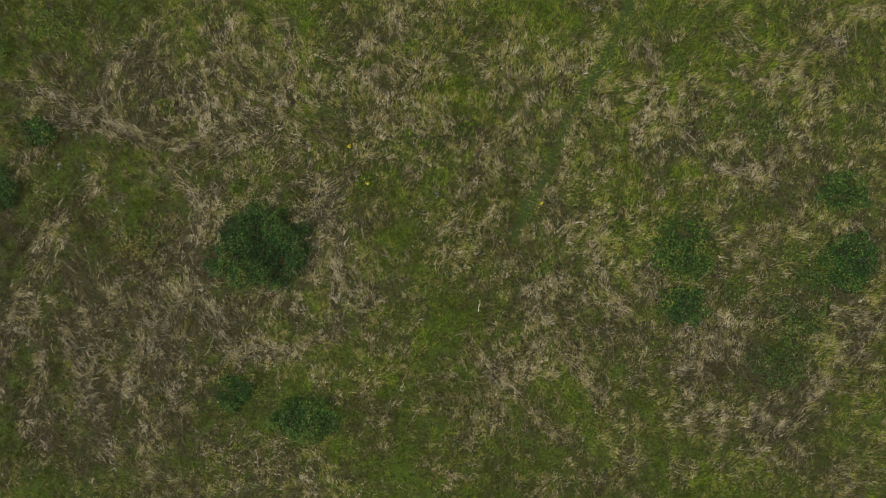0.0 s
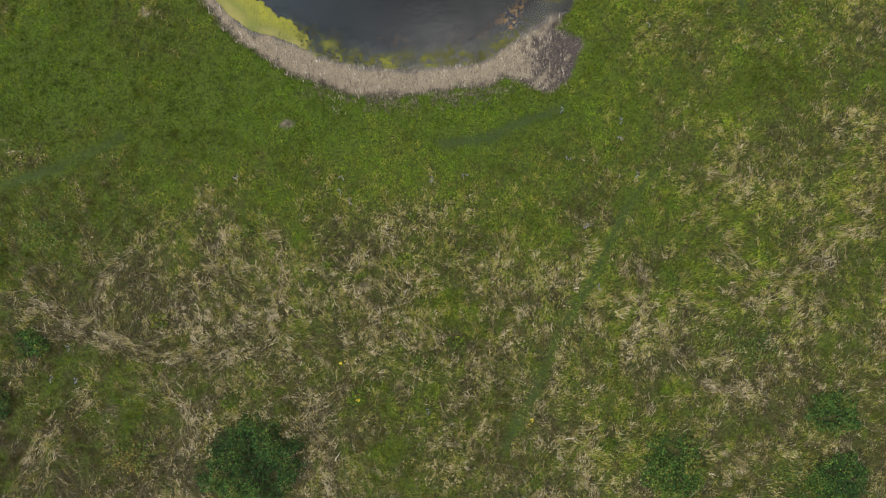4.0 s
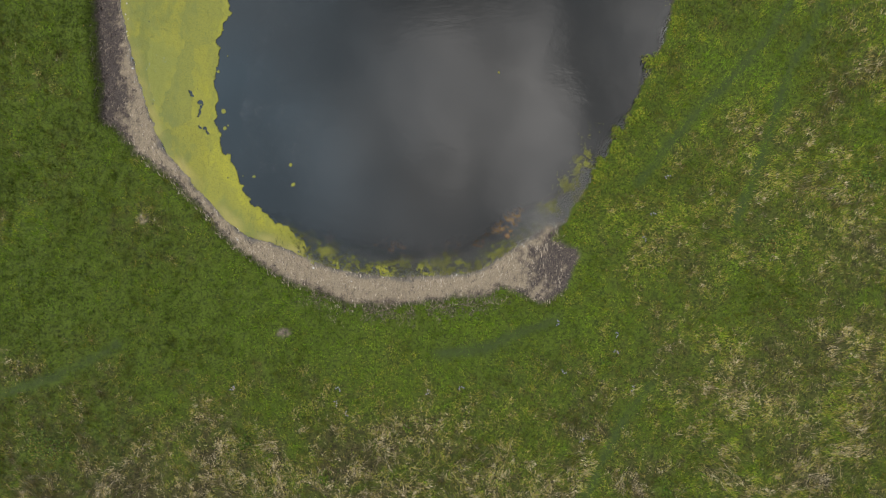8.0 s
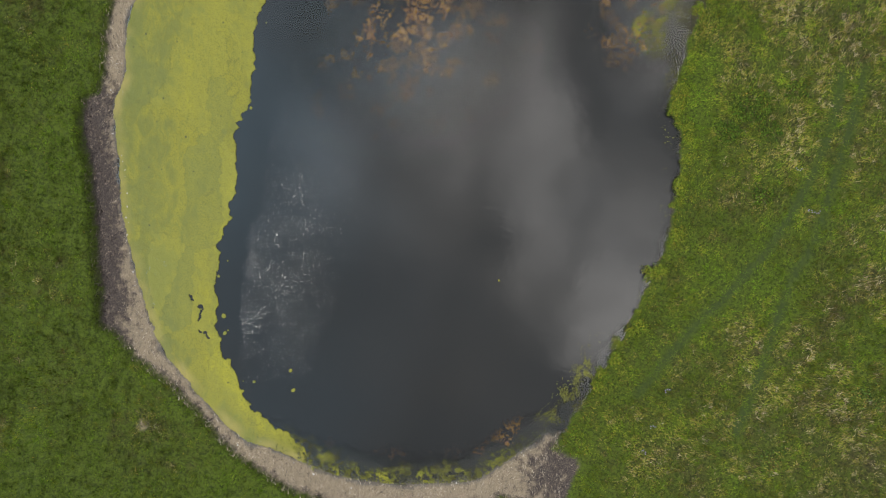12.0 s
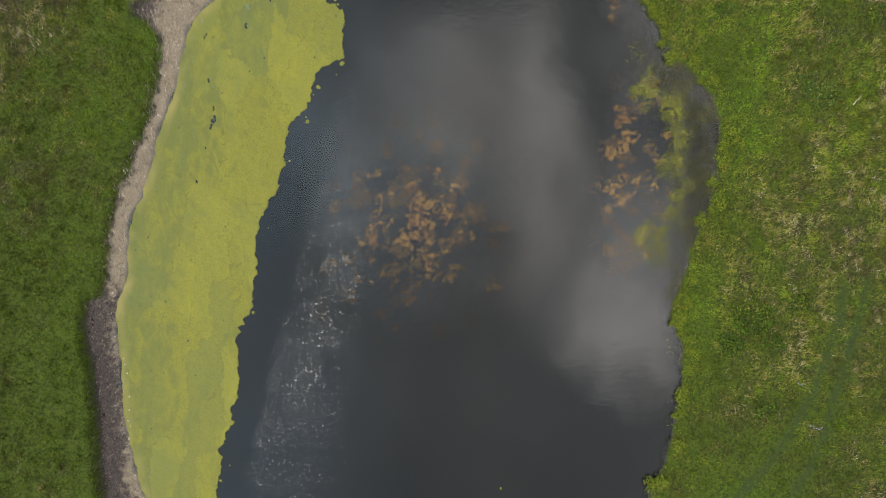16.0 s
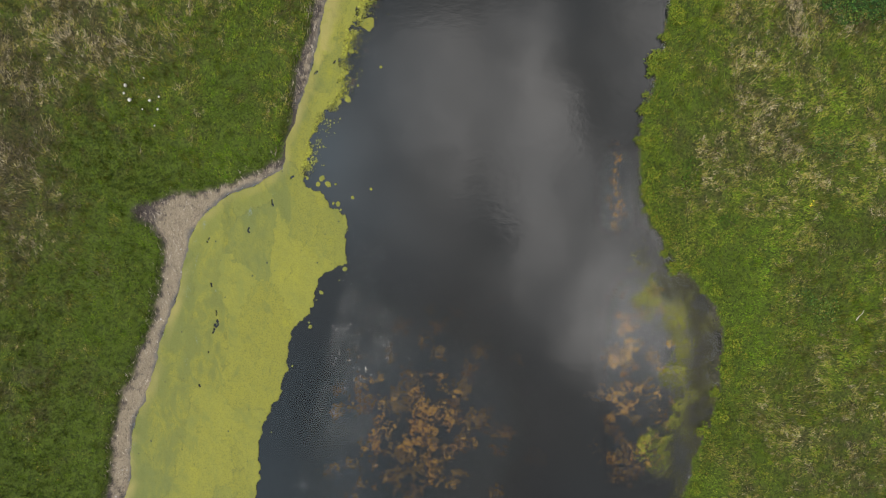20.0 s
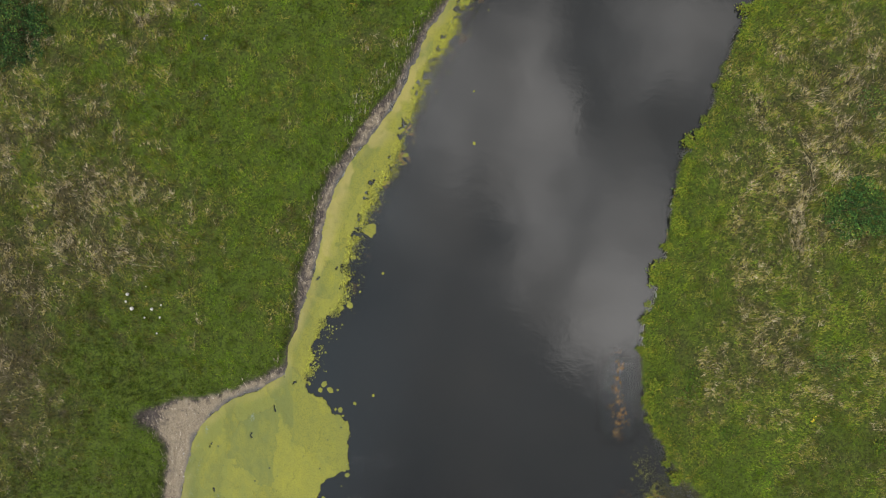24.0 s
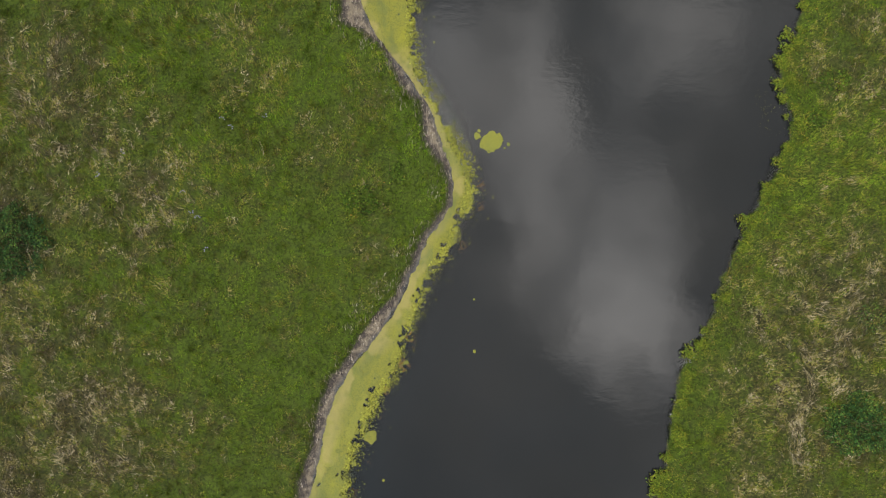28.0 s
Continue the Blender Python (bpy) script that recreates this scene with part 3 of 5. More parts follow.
for k in range(3):
    dx, dy = np.cos(turn + k * 2.094) * size, np.sin(turn + k * 2.094) * size * 1.7
    corners.append(np.stack([rx_ + dx, ry_ + dy, 0.012 - dx * tilt_x - dy * tilt_y], 1))
me = sheet("ripples", np.stack(corners, 1).reshape(-1, 3), np.arange(3 * n).reshape(-1, 3))
me.materials.append(ripple_mat)
tagged(new("water_ripples", me), "small wind ripples glinting on the pond", "ripples", kind="stuff")

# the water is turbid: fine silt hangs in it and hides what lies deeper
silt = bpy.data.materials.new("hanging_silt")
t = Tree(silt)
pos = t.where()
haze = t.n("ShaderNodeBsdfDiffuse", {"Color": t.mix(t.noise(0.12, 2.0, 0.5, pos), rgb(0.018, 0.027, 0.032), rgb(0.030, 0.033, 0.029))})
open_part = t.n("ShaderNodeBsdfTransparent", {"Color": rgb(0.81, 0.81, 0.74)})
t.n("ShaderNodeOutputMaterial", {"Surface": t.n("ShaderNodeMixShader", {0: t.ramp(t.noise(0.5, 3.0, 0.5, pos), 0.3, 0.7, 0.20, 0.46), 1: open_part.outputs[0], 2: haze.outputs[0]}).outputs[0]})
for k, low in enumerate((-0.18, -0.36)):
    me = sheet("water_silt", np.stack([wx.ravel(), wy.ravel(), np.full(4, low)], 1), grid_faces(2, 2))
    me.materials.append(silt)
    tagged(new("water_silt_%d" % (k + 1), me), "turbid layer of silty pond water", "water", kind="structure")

# ------------------------------------------------------------------ floating algae
CRACKS = [[(-16.8, 85.7), (-16.5, 84.3), (-16.2, 82.3), (-15.7, 80.9)], [(-15.8, 81.2), (-14.9, 81.0), (-14.3, 80.6)], [(-14.9, 88.4), (-14.7, 87.6), (-14.4, 87.1)], [(-12.9, 89.6), (-12.5, 88.5), (-12.3, 87.5)],
          [(-19.9, 84.6), (-20.2, 82.8), (-20.1, 81.8), (-19.8, 80.6)], [(-19.8, 79.6), (-19.4, 77.9)], [(-19.2, 79.1), (-19.6, 76.5), (-20.2, 75.0)], [(-13.6, 89.2), (-12.4, 89.8)],
          [(-22.0, 48.1), (-22.3, 47.6), (-21.4, 46.6), (-20.2, 45.5), (-20.4, 43.9), (-19.5, 43.0)], [(-20.9, 72.8), (-20.3, 72.5)],
          [(-11.2, 98.0), (-10.0, 98.8), (-9.4, 99.6)]]
step = 0.07
mx, my = np.meshgrid(np.arange(-29, 3, step), np.arange(31, 141, step))
shape = mx.shape
mxr, myr = mx.ravel() + 0.05 * fbm(mx.ravel(), my.ravel(), 0.3, 1, 55), my.ravel() + 0.05 * fbm(mx.ravel(), my.ravel(), 0.3, 1, 56)
edge = read(MAT, mxr, myr) + 0.26 * fbm(mxr, myr, 1.1, 3, 31) + 0.12 * fbm(mxr, myr, 0.35, 1, 32)
narrow = smooth(94, 100, myr)
edge = edge + narrow * smooth(-1.3, -0.1, edge) * (0.35 * (fbm(mxr, myr, 0.7, 2, 36) + 0.2) + 0.32 * fbm(mxr, myr, 0.28, 2, 40))
shore = read(WATER, mxr, myr) + 0.10 * fbm(mxr, myr, 0.9, 2, 33)
crack = np.full(mxr.shape, 9.0, np.float32)
near = (edge < 0) & (shore < 0)
for pts in CRACKS:
    c = line_distance(curve_through(pts, False, 5), mxr + 0.3 * fbm(mxr, myr, 0.8, 4, 38), myr + 0.3 * fbm(mxr, myr, 0.8, 4, 39), False)[0]
    crack = np.minimum(crack, c)
crack = crack - np.clip(0.09 * fbm(mxr, myr, 0.7, 2, 34), -0.1, 0.07)
keep = (edge < 0) & (shore < 0.12) & (crack > -0.012)
south_thin = smooth(36.5, 33.5, myr)
thin = south_thin * smooth(-15.5, -12.0, mxr)
keep &= (fbm(mxr, myr, 0.8, 3, 35) > -9 + 9.3 * thin)
top = 0.02 + 0.02 * fbm(mxr, myr, 0.7, 3, 37) + 0.012
verts = np.stack([mxr, myr, top], 1)
faces = grid_faces(shape[1], shape[0])
faces = faces[keep[faces].all(1)]
used = np.unique(faces)
renum = np.full(len(verts), -1)
renum[used] = np.arange(len(used))
me = sheet("algae_mat", verts[used], renum[faces])
me.polygons.foreach_set("use_smooth", np.ones(len(me.polygons), bool))
depth = -edge[used]
wide = np.maximum(depth - shore[used], 0.5)
across = depth / wide
fresh = 0.66 - 0.36 * smooth(0.4, 0.75, across) + 0.5 * smooth(1.6, 0.2, depth) * smooth(62, 40, myr[used]) + 0.15 * narrow[used]
field(me, "fresh", fresh)
field(me, "rim", np.clip(smooth(-0.9, -0.1, shore[used]) * (0.3 + 0.3 * fbm(mxr[used], myr[used], 1.6, 2, 42)) + narrow[used] * smooth(0.0, 0.6, fbm(mxr[used], myr[used], 1.3, 3, 41)) * smooth(-1.8, -0.4, shore[used]) * 0.5, 0, 0.6))
me.materials.append(algae_mat)
mat_ob = new("algae_mat", me)
solid = mat_ob.modifiers.new("thickness", "SOLIDIFY")
solid.thickness, solid.offset = 0.03, -1.0
tagged(mat_ob, "yellow-green floating algae mat along the muddy bank, cracked and wrinkled", "algae")

# ------------------------------------------------------------------ grass
rng = np.random.default_rng(4)


def blades(name, x, y, angle, lean, length, width, tone, shade, mat, label, z=None, kind="stuff"):
    """One triangle a blade, rooted in the ground and leaning over towards angle."""
    n = len(x)
    if z is None:
        z = ground_z(x, y)[0] - 0.02
    dx, dy = np.cos(angle), np.sin(angle)
    hx, hy = -dy * width / 2, dx * width / 2
    run, rise = np.sin(lean) * length, np.cos(lean) * length
    base = np.stack([x, y, z], 1)
    side = np.stack([hx, hy, np.zeros(n)], 1)
    tip = base + np.stack([dx * run, dy * run, rise], 1)
    verts = np.stack([base - side, base + side, tip], 1).reshape(-1, 3)
    me = sheet(name, verts, np.arange(3 * n).reshape(-1, 3))
    field(me, "tone", tone, "FACE")
    field(me, "shade", shade, "FACE")
    me.materials.append(mat)
    ob = new(name, me)
    return tagged(ob, label, "grass", kind=kind)


def scatter(n, x0, x1, y0, y1):
    return rng.uniform(x0, x1, n), rng.uniform(y0, y1, n)



# thickets: centre, radii, height and leaf tone
BRAMBLE = [(-15.8, 0.6, 4.2, 3.4, 1.3, 0.12), (-17.9, -10.7, 1.7, 1.4, 0.8, 0.15), (-12.3, -12.7, 2.6, 1.8, 0.8, 0.25), (16.9, 0.1, 2.6, 2.6, 1.0, 0.42),
           (29.1, 4.3, 2.0, 1.8, 0.9, 0.3), (16.7, -4.3, 2.0, 1.6, 0.7, 0.25), (29.5, -0.8, 2.2, 2.4, 0.8, 0.2), (31.4, 103.4, 2.6, 2.3, 1.0, 0.28), (-35.5, 117.9, 3.2, 3.0, 1.2, 0.12),
           (-33.4, 9.7, 1.6, 1.2, 0.7, 0.25), (-36.4, 5.2, 1.6, 1.8, 0.9, 0.1)]
LOOSE = [(26.5, -2.1, 4.5, 3.0, 0.7, 0.35), (23.1, -8.6, 2.8, 2.8, 0.7, 0.3), (25.2, -5.1, 2.6, 2.2, 0.6, 0.4), (20.6, -3.0, 1.2, 1.5, 0.5, 0.35), (-25.3, 1.3, 3.0, 2.0, 0.7, 0.72), (22.8, 10.0, 2.4, 2.0, 0.6, 0.5),
         (28.1, 79.3, 2.2, 1.9, 0.9, 0.55), (24.7, 34.3, 1.6, 1.2, 0.6, 0.6), (32.2, 38.8, 1.8, 1.4, 0.6, 0.7), (29.1, 91.6, 2.0, 1.6, 0.6, 0.6), (-31.8, 18.2, 2.6, 1.5, 0.6, 0.6), (-36.5, 17.0, 1.6, 1.4, 0.6, 0.5), (32.3, 111.8, 1.4, 1.4, 0.6, 0.4)]
NETTLES = [(-17.4, 5.3, 0.8, 0.7), (-7.5, 5.7, 0.9, 0.8), (16.4, 14.4, 1.1, 1.0), (-23.0, 11.6, 0.8, 0.7), (-3.2, 19.6, 0.5, 0.4), (0.1, 9.4, 1.0, 0.9), (-2.4, 8.5, 0.9, 1.0), (-16.0, 18.5, 0.7, 0.8), (-9.7, 15.9, 0.6, 0.7),
           (12.0, 1.8, 1.0, 0.7), (6.3, -1.4, 0.6, 0.5), (10.9, 20.7, 0.5, 0.5), (23.6, 61.4, 1.8, 1.6), (21.9, 59.6, 1.2, 1.2), (25.3, 59.1, 1.3, 1.3), (24.5, 54.7, 1.0, 1.2), (27.1, 62.6, 0.9, 0.9), (12.3, 24.9, 0.4, 0.4), (1.0, 20.5, 0.6, 0.5),
           (-5.2, 123.3, 1.2, 1.1), (-7.5, 120.9, 1.6, 1.6), (29.7, 130.3, 1.3, 1.0), (28.4, 127.3, 1.0, 0.9), (-18.4, 128.2, 0.7, 0.6), (21.6, 85.9, 0.9, 0.9), (18.7, 89.5, 1.0, 1.6), (33.3, 85.0, 1.0, 1.0)]


def under_thicket(x, y):
    """How far a place is covered by a thicket, 0 to 1."""
    c = np.zeros(x.shape)
    for row, most in [(r, 1.0) for r in BRAMBLE] + [(r, 0.55) for r in LOOSE] + [(r, 0.7) for r in NETTLES]:
        near = (np.abs(x - row[0]) < row[2] * 1.3) & (np.abs(y - row[1]) < row[3] * 1.3)
        q = np.hypot((x[near] - row[0]) / row[2], (y[near] - row[1]) / row[3]) + 0.25 * fbm(x[near], y[near], 0.9, 2, 77)
        c[near] = np.maximum(c[near], most * smooth(0.95, 0.6, q))
    return c


def turf_distance(x, y):
    return read(TURF, x, y) + 0.22 * fbm(x, y, 1.0, 3, 21)


def wind_lean(x, y):
    """The way the sward leans: blown over to the north-north-east, with swirls."""
    return 1.15 + 1.3 * fbm(x, y, 5.0, 2, 11) + 0.8 * fbm(x, y, 1.6, 2, 13)


def along_trail(x, y):
    dx, dy = read(TRAIL, x + 0.5, y) - read(TRAIL, x - 0.5, y), read(TRAIL, x, y + 0.5) - read(TRAIL, x, y - 0.5)
    return np.arctan2(dx, -dy)


def tufts(name, n_tuft, per, spread, long_green, long_dry, widths, rough, seed, label, overhang=0.0):
    """Blades in tufts; each tuft shares its lean and tone. rough: how far it keeps to the rank, dry parts of the sward."""
    tx, ty = scatter(n_tuft, -42, 38.5, -24, 142)
    land = turf_distance(tx, ty)
    dry = dryness(tx, ty)
    ok = (land > 0.02) & (rng.random(n_tuft) < (1 - rough) + rough * smooth(0.2, 0.6, dry + 0.3 * fbm(tx, ty, 3.0, 2, seed + 5)))
    ok &= rng.random(n_tuft) > 0.45 * np.exp(-(read(PATH, tx, ty) / 0.36) ** 2)
    ok &= rng.random(n_tuft) > 0.75 * smooth(0.05, 0.5, fbm(tx, ty, 1.2, 3, 19)) * smooth(0.35, 0.6, dry)
    tx, ty, land, dry = tx[ok], ty[ok], land[ok], dry[ok]
    n = len(tx)
    trod = np.exp(-(read(PATH, tx, ty) / 0.36) ** 2)
    wild = wildness(tx, ty)
    dry = dry * wild + (0.29 + 0.85 * (dry - 0.30)) * (1 - wild)
    mixed = smooth(0.22, 0.55, dry)
    tone_t = np.clip(dry - 0.06 + rng.normal(0, 1, n) * (0.12 + 0.11 * mixed), 0, 1)
    lush = np.exp(-np.clip(land, 0, None) / 2.2) * smooth(5, 9, tx) * smooth(-0.6, 0.3, fbm(tx, ty, 1.4, 2, 27))
    tone_t = tone_t * (1 - 0.6 * trod) + 0.08 * trod
    tone_t = tone_t * (1 - 0.6 * lush) + (0.27 + 0.16 * fbm(tx, ty, 2.5, 2, 28)) * lush
    lodged = np.exp(-((read(TRAIL, tx, ty) + 0.25 * fbm(tx, ty, 1.5, 2, 17)) / 0.55) ** 2) * smooth(-0.6, 0.4, fbm(tx, ty, 1.1, 2, 18))
    tone_t = np.maximum(tone_t, (0.72 + rng.normal(0, 0.12, n)) * lodged)
    angle_t = wind_lean(tx, ty) + rng.normal(0, 0.45, n)
    angle_t = np.where(lodged > 0.2, along_trail(tx, ty) + rng.normal(0, 0.3, n), angle_t)
    size = np.where(tone_t > 0.5, rng.uniform(*long_dry, n), rng.uniform(*long_green, n)) * (1 - 0.65 * trod)
    shade_t = rng.normal(0, 0.16, n) * wild + 0.565 + 0.02 * (1 - wild) - 0.26 * trod + (0.14 + 0.12 * smooth(84, 92, ty)) * lush - darkening(tx, ty) * (1 - 0.7 * lodged) * (0.55 + 0.45 * wild)
    m = n * per
    rep = lambda a: np.repeat(a, per)
    wide = rep(rng.uniform(*spread, n))
    along, across = rng.normal(0, 1, m) * wide * 1.2, rng.normal(0, 1, m) * wide * 0.75
    ca, sa = np.cos(rep(angle_t)), np.sin(rep(angle_t))
    x, y = rep(tx) + along * ca - across * sa, rep(ty) + along * sa + across * ca
    lean = np.radians(np.where(rep(tone_t) > 0.5, rng.uniform(38, 84, m), rng.uniform(15, 68, m))) * rep(0.8 + 0.2 * wild)
    angle = rep(angle_t) + rng.normal(0, 1, m) * rep(0.9 - 0.45 * wild)
    tone = np.clip(rep(tone_t) + rng.normal(0, 1, m) * rep(0.07 + 0.12 * mixed), 0, 1)
    # noise darkens the blade colour in clumps, imitating shaded gaps between tussocks
    shade = np.clip(rep(shade_t) + rep(0.72 + 0.28 * wild) * (rng.normal(0, 0.25, m) + 0.46 * fbm(x, y, 0.55, 2, 14) + 0.24 * fbm(x, y, 1.3, 2, 16)) + 0.26 * fbm(x, y, 3.0, 2, 15) + rep(0.12 * lodged), 0, 0.95)
    length = rep(size * (0.7 + 0.3 * wild)) * rng.uniform(0.6, 1.15, m)
    on = (turf_distance(x, y) > -overhang) & (rng.random(m) > under_thicket(x, y))
    blades(name, x[on], y[on], angle[on], lean[on], length[on], rng.uniform(*widths, m)[on], tone[on], shade[on], grass_mat, label)


tufts("meadow_turf", 100000, 13, (0.10, 0.24), (0.16, 0.34), (0.2, 0.5), (0.025, 0.05), 0.0, 40, "short green meadow turf with dry stalks", 0.12)
tufts("tall_grass", 120000, 8, (0.09, 0.24), (0.25, 0.45), (0.28, 0.62), (0.02, 0.04), 0.7, 60, "rank tussocks of bleached and green tall grass")

# long bleached straws, combed over the top of the rank parts in strands
n = 20000
sx, sy = scatter(n, -42, 38.5, -24, 142)
near = np.exp(-((read(TRAIL, sx, sy) + 0.2 * fbm(sx, sy, 1.6, 2, 47)) / 0.75) ** 2)
ok = (turf_distance(sx, sy) > 0.8) & (rng.random(n) < 0.6 * smooth(0.45, 0.85, dryness(sx, sy) + 0.25 * fbm(sx, sy, 2.2, 2, 46)) * smooth(0.3, 1.0, wildness(sx, sy)) + 1.2 * near) & (read(PATH, sx, sy) > 0.5)
sx, sy, near = sx[ok], sy[ok], near[ok]
angle = np.where(near > 0.25, along_trail(sx, sy), wind_lean(sx, sy)) + rng.normal(0, 0.22, len(sx))
per = 7
m = len(sx) * per
rep = lambda a: np.repeat(a, per)
ca, sa, along, across = np.cos(rep(angle)), np.sin(rep(angle)), rng.normal(0, 0.45, m), rng.normal(0, 0.07, m)
x, y = rep(sx) + along * ca - across * sa, rep(sy) + along * sa + across * ca
on = (rng.random(m) > 1.6 * under_thicket(x, y)) & (turf_distance(x, y) > 0.4)
blades("lodged_straw", x[on], y[on], (rep(angle) + rng.normal(0, 0.2, m))[on], np.radians(rng.uniform(72, 88, m))[on], rng.uniform(0.3, 0.85, m)[on], rng.uniform(0.012, 0.024, m)[on],
       np.clip(rep(rng.normal(0.76, 0.13, len(sx))) + rng.normal(0, 0.09, m), 0, 1)[on], np.clip(rep(rng.normal(0.47, 0.15, len(sx)) + 0.26 * near) + rng.normal(0, 0.13, m), 0.1, 0.9)[on], grass_mat,
       "long bleached straws lying over the rough grass", z=(ground_z(x, y)[0] + rng.uniform(0.12, 0.26, m))[on])


# the meadow goes on around, coarser
gx_, gy_ = scatter(330000, -105, 100, -85, 205)
ok = ((gx_ < -41) | (gx_ > 38) | (gy_ < -23.5) | (gy_ > 141.5)) & (turf_distance(np.clip(gx_, -59, 59), gy_) > 0.1)
gx_, gy_ = gx_[ok], gy_[ok]
k = len(gx_)
g_tone = np.clip(dryness(gx_, gy_) + rng.normal(0, 0.2, k), 0, 1)
blades("outer_meadow", gx_, gy_, 4.7 * fbm(gx_, gy_, 4.5, 2, 11) + rng.normal(0, 0.8, k), np.radians(rng.uniform(20, 75, k)), rng.uniform(0.3, 0.7, k), rng.uniform(0.05, 0.11, k),
       g_tone, np.clip(rng.normal(0.45, 0.2, k) + 0.3 * fbm(gx_, gy_, 1.5, 2, 14), 0, 1), grass_mat, "rough meadow grass around the pond field")


def leaves(name, x, y, z, size, tone, mat, up=0.6):
    """Kite-shaped leaves at the given places, facing mostly upwards."""
    n = len(x)
    nrm = rng.normal(0, 1, (n, 3)) * (1 - up) + np.array((0, 0, up * 1.6))
    nrm /= np.linalg.norm(nrm, axis=1)[:, None]
    a = np.cross(nrm, rng.normal(0, 1, (n, 3)))
    a /= np.linalg.norm(a, axis=1)[:, None]
    b = np.cross(nrm, a)
    c = np.stack([x, y, z], 1)
    h = size[:, None]
    fold = nrm * h * 0.12
    verts = np.stack([c - a * h * 0.55, c + b * h * 0.34 + fold, c + a * h * 0.55, c - b * h * 0.34 + fold], 1).reshape(-1, 3)
    me = sheet(name, verts, np.arange(4 * n).reshape(-1, 4))
    field(me, "tone", tone, "FACE")
    field(me, "shade", np.clip(rng.normal(0.48, 0.28, n), 0, 1), "FACE")
    me.materials.append(mat)
    return me


def part(name, me, parent, label=""):
    ob = new(name, me)
    ob.parent = parent
    return tagged(ob, label) if label else ob


def tube(name, pts, radius, mat, sides=5):
    """A tapering round stem along the points."""
    pts = np.array(pts, float)
    k = len(pts)
    ring = np.linspace(0, 2 * math.pi, sides, endpoint=False)
    verts = []
    for i, p in enumerate(pts):
        d = Vector(pts[min(i + 1, k - 1)] - pts[max(i - 1, 0)]).normalized()
        u = d.orthogonal().normalized()
        v = d.cross(u)
        r = radius * (1 - 0.65 * i / (k - 1))
        verts += [tuple(Vector(p) + u * math.cos(g) * r + v * math.sin(g) * r) for g in ring]
    faces = []
    for i in range(k - 1):
        for j in range(sides):
            faces.append((i * sides + j, i * sides + (j + 1) % sides, (i + 1) * sides + (j + 1) % sides, (i + 1) * sides + j))
    me = bpy.data.meshes.new(name)
    me.from_pydata(verts, [], faces + [tuple(range(sides))[::-1], tuple(range((k - 1) * sides, k * sides))])
    me.materials.append(mat)
    return me


def height_at(x, y):
    return float(ground_z(np.array([float(x)]), np.array([float(y)]))[0][0])


# ------------------------------------------------------------------ broad-leaved herbs between the grass
n = 90000
hx, hy = scatter(n, -42, 38.5, -24, 142)
patchy = fbm(hx, hy, 2.6, 3, 71) + 0.5 * fbm(hx, hy, 0.7, 1, 72)
hl = turf_distance(hx, hy)
ok = (hl > 0.1) & (patchy + rng.normal(0, 0.2, n) > 0.42 - 0.2 * smooth(0.4, 0.7, dryness(hx, hy))) & (read(PATH, hx, hy) > 0.4)
hx, hy = hx[ok], hy[ok]
ex, ey = scatter(150000, 8, 30, 34, 140)
el = turf_distance(ex, ey)
ok = (el > -0.25) & (el < 2.6) & (rng.random(len(ex)) < smooth(2.6, 0.0, el) * (0.35 + 0.65 * smooth(-0.4, 0.5, fbm(ex, ey, 1.1, 3, 74))))
hx, hy = np.concatenate([hx, ex[ok]]), np.concatenate([hy, ey[ok]])
hz = np.maximum(ground_z(hx, hy)[0], 0.0) + rng.uniform(0.08, 0.34, len(hx))
h_tone = np.clip(rng.normal(0.27, 0.25, len(hx)) + 0.25 * smooth(2.5, 0.3, turf_distance(hx, hy)) * (hx > 8), 0, 1)
# some docks and bramble shoots have turned rusty, in patches
rusty = rng.random(len(hx)) < 0.3 * smooth(0.1, 0.6, fbm(hx, hy, 1.4, 2, 75))
h_tone[rusty] = rng.uniform(0.9, 1.0, rusty.sum())
me = leaves("meadow_herbs", hx, hy, hz, rng.uniform(0.05, 0.12, len(hx)), h_tone, herb_mat)
tagged(new("meadow_herbs", me), "low leafy herbs scattered through the meadow grass", "herbs", kind="stuff")

# ------------------------------------------------------------------ bramble and nettle thickets


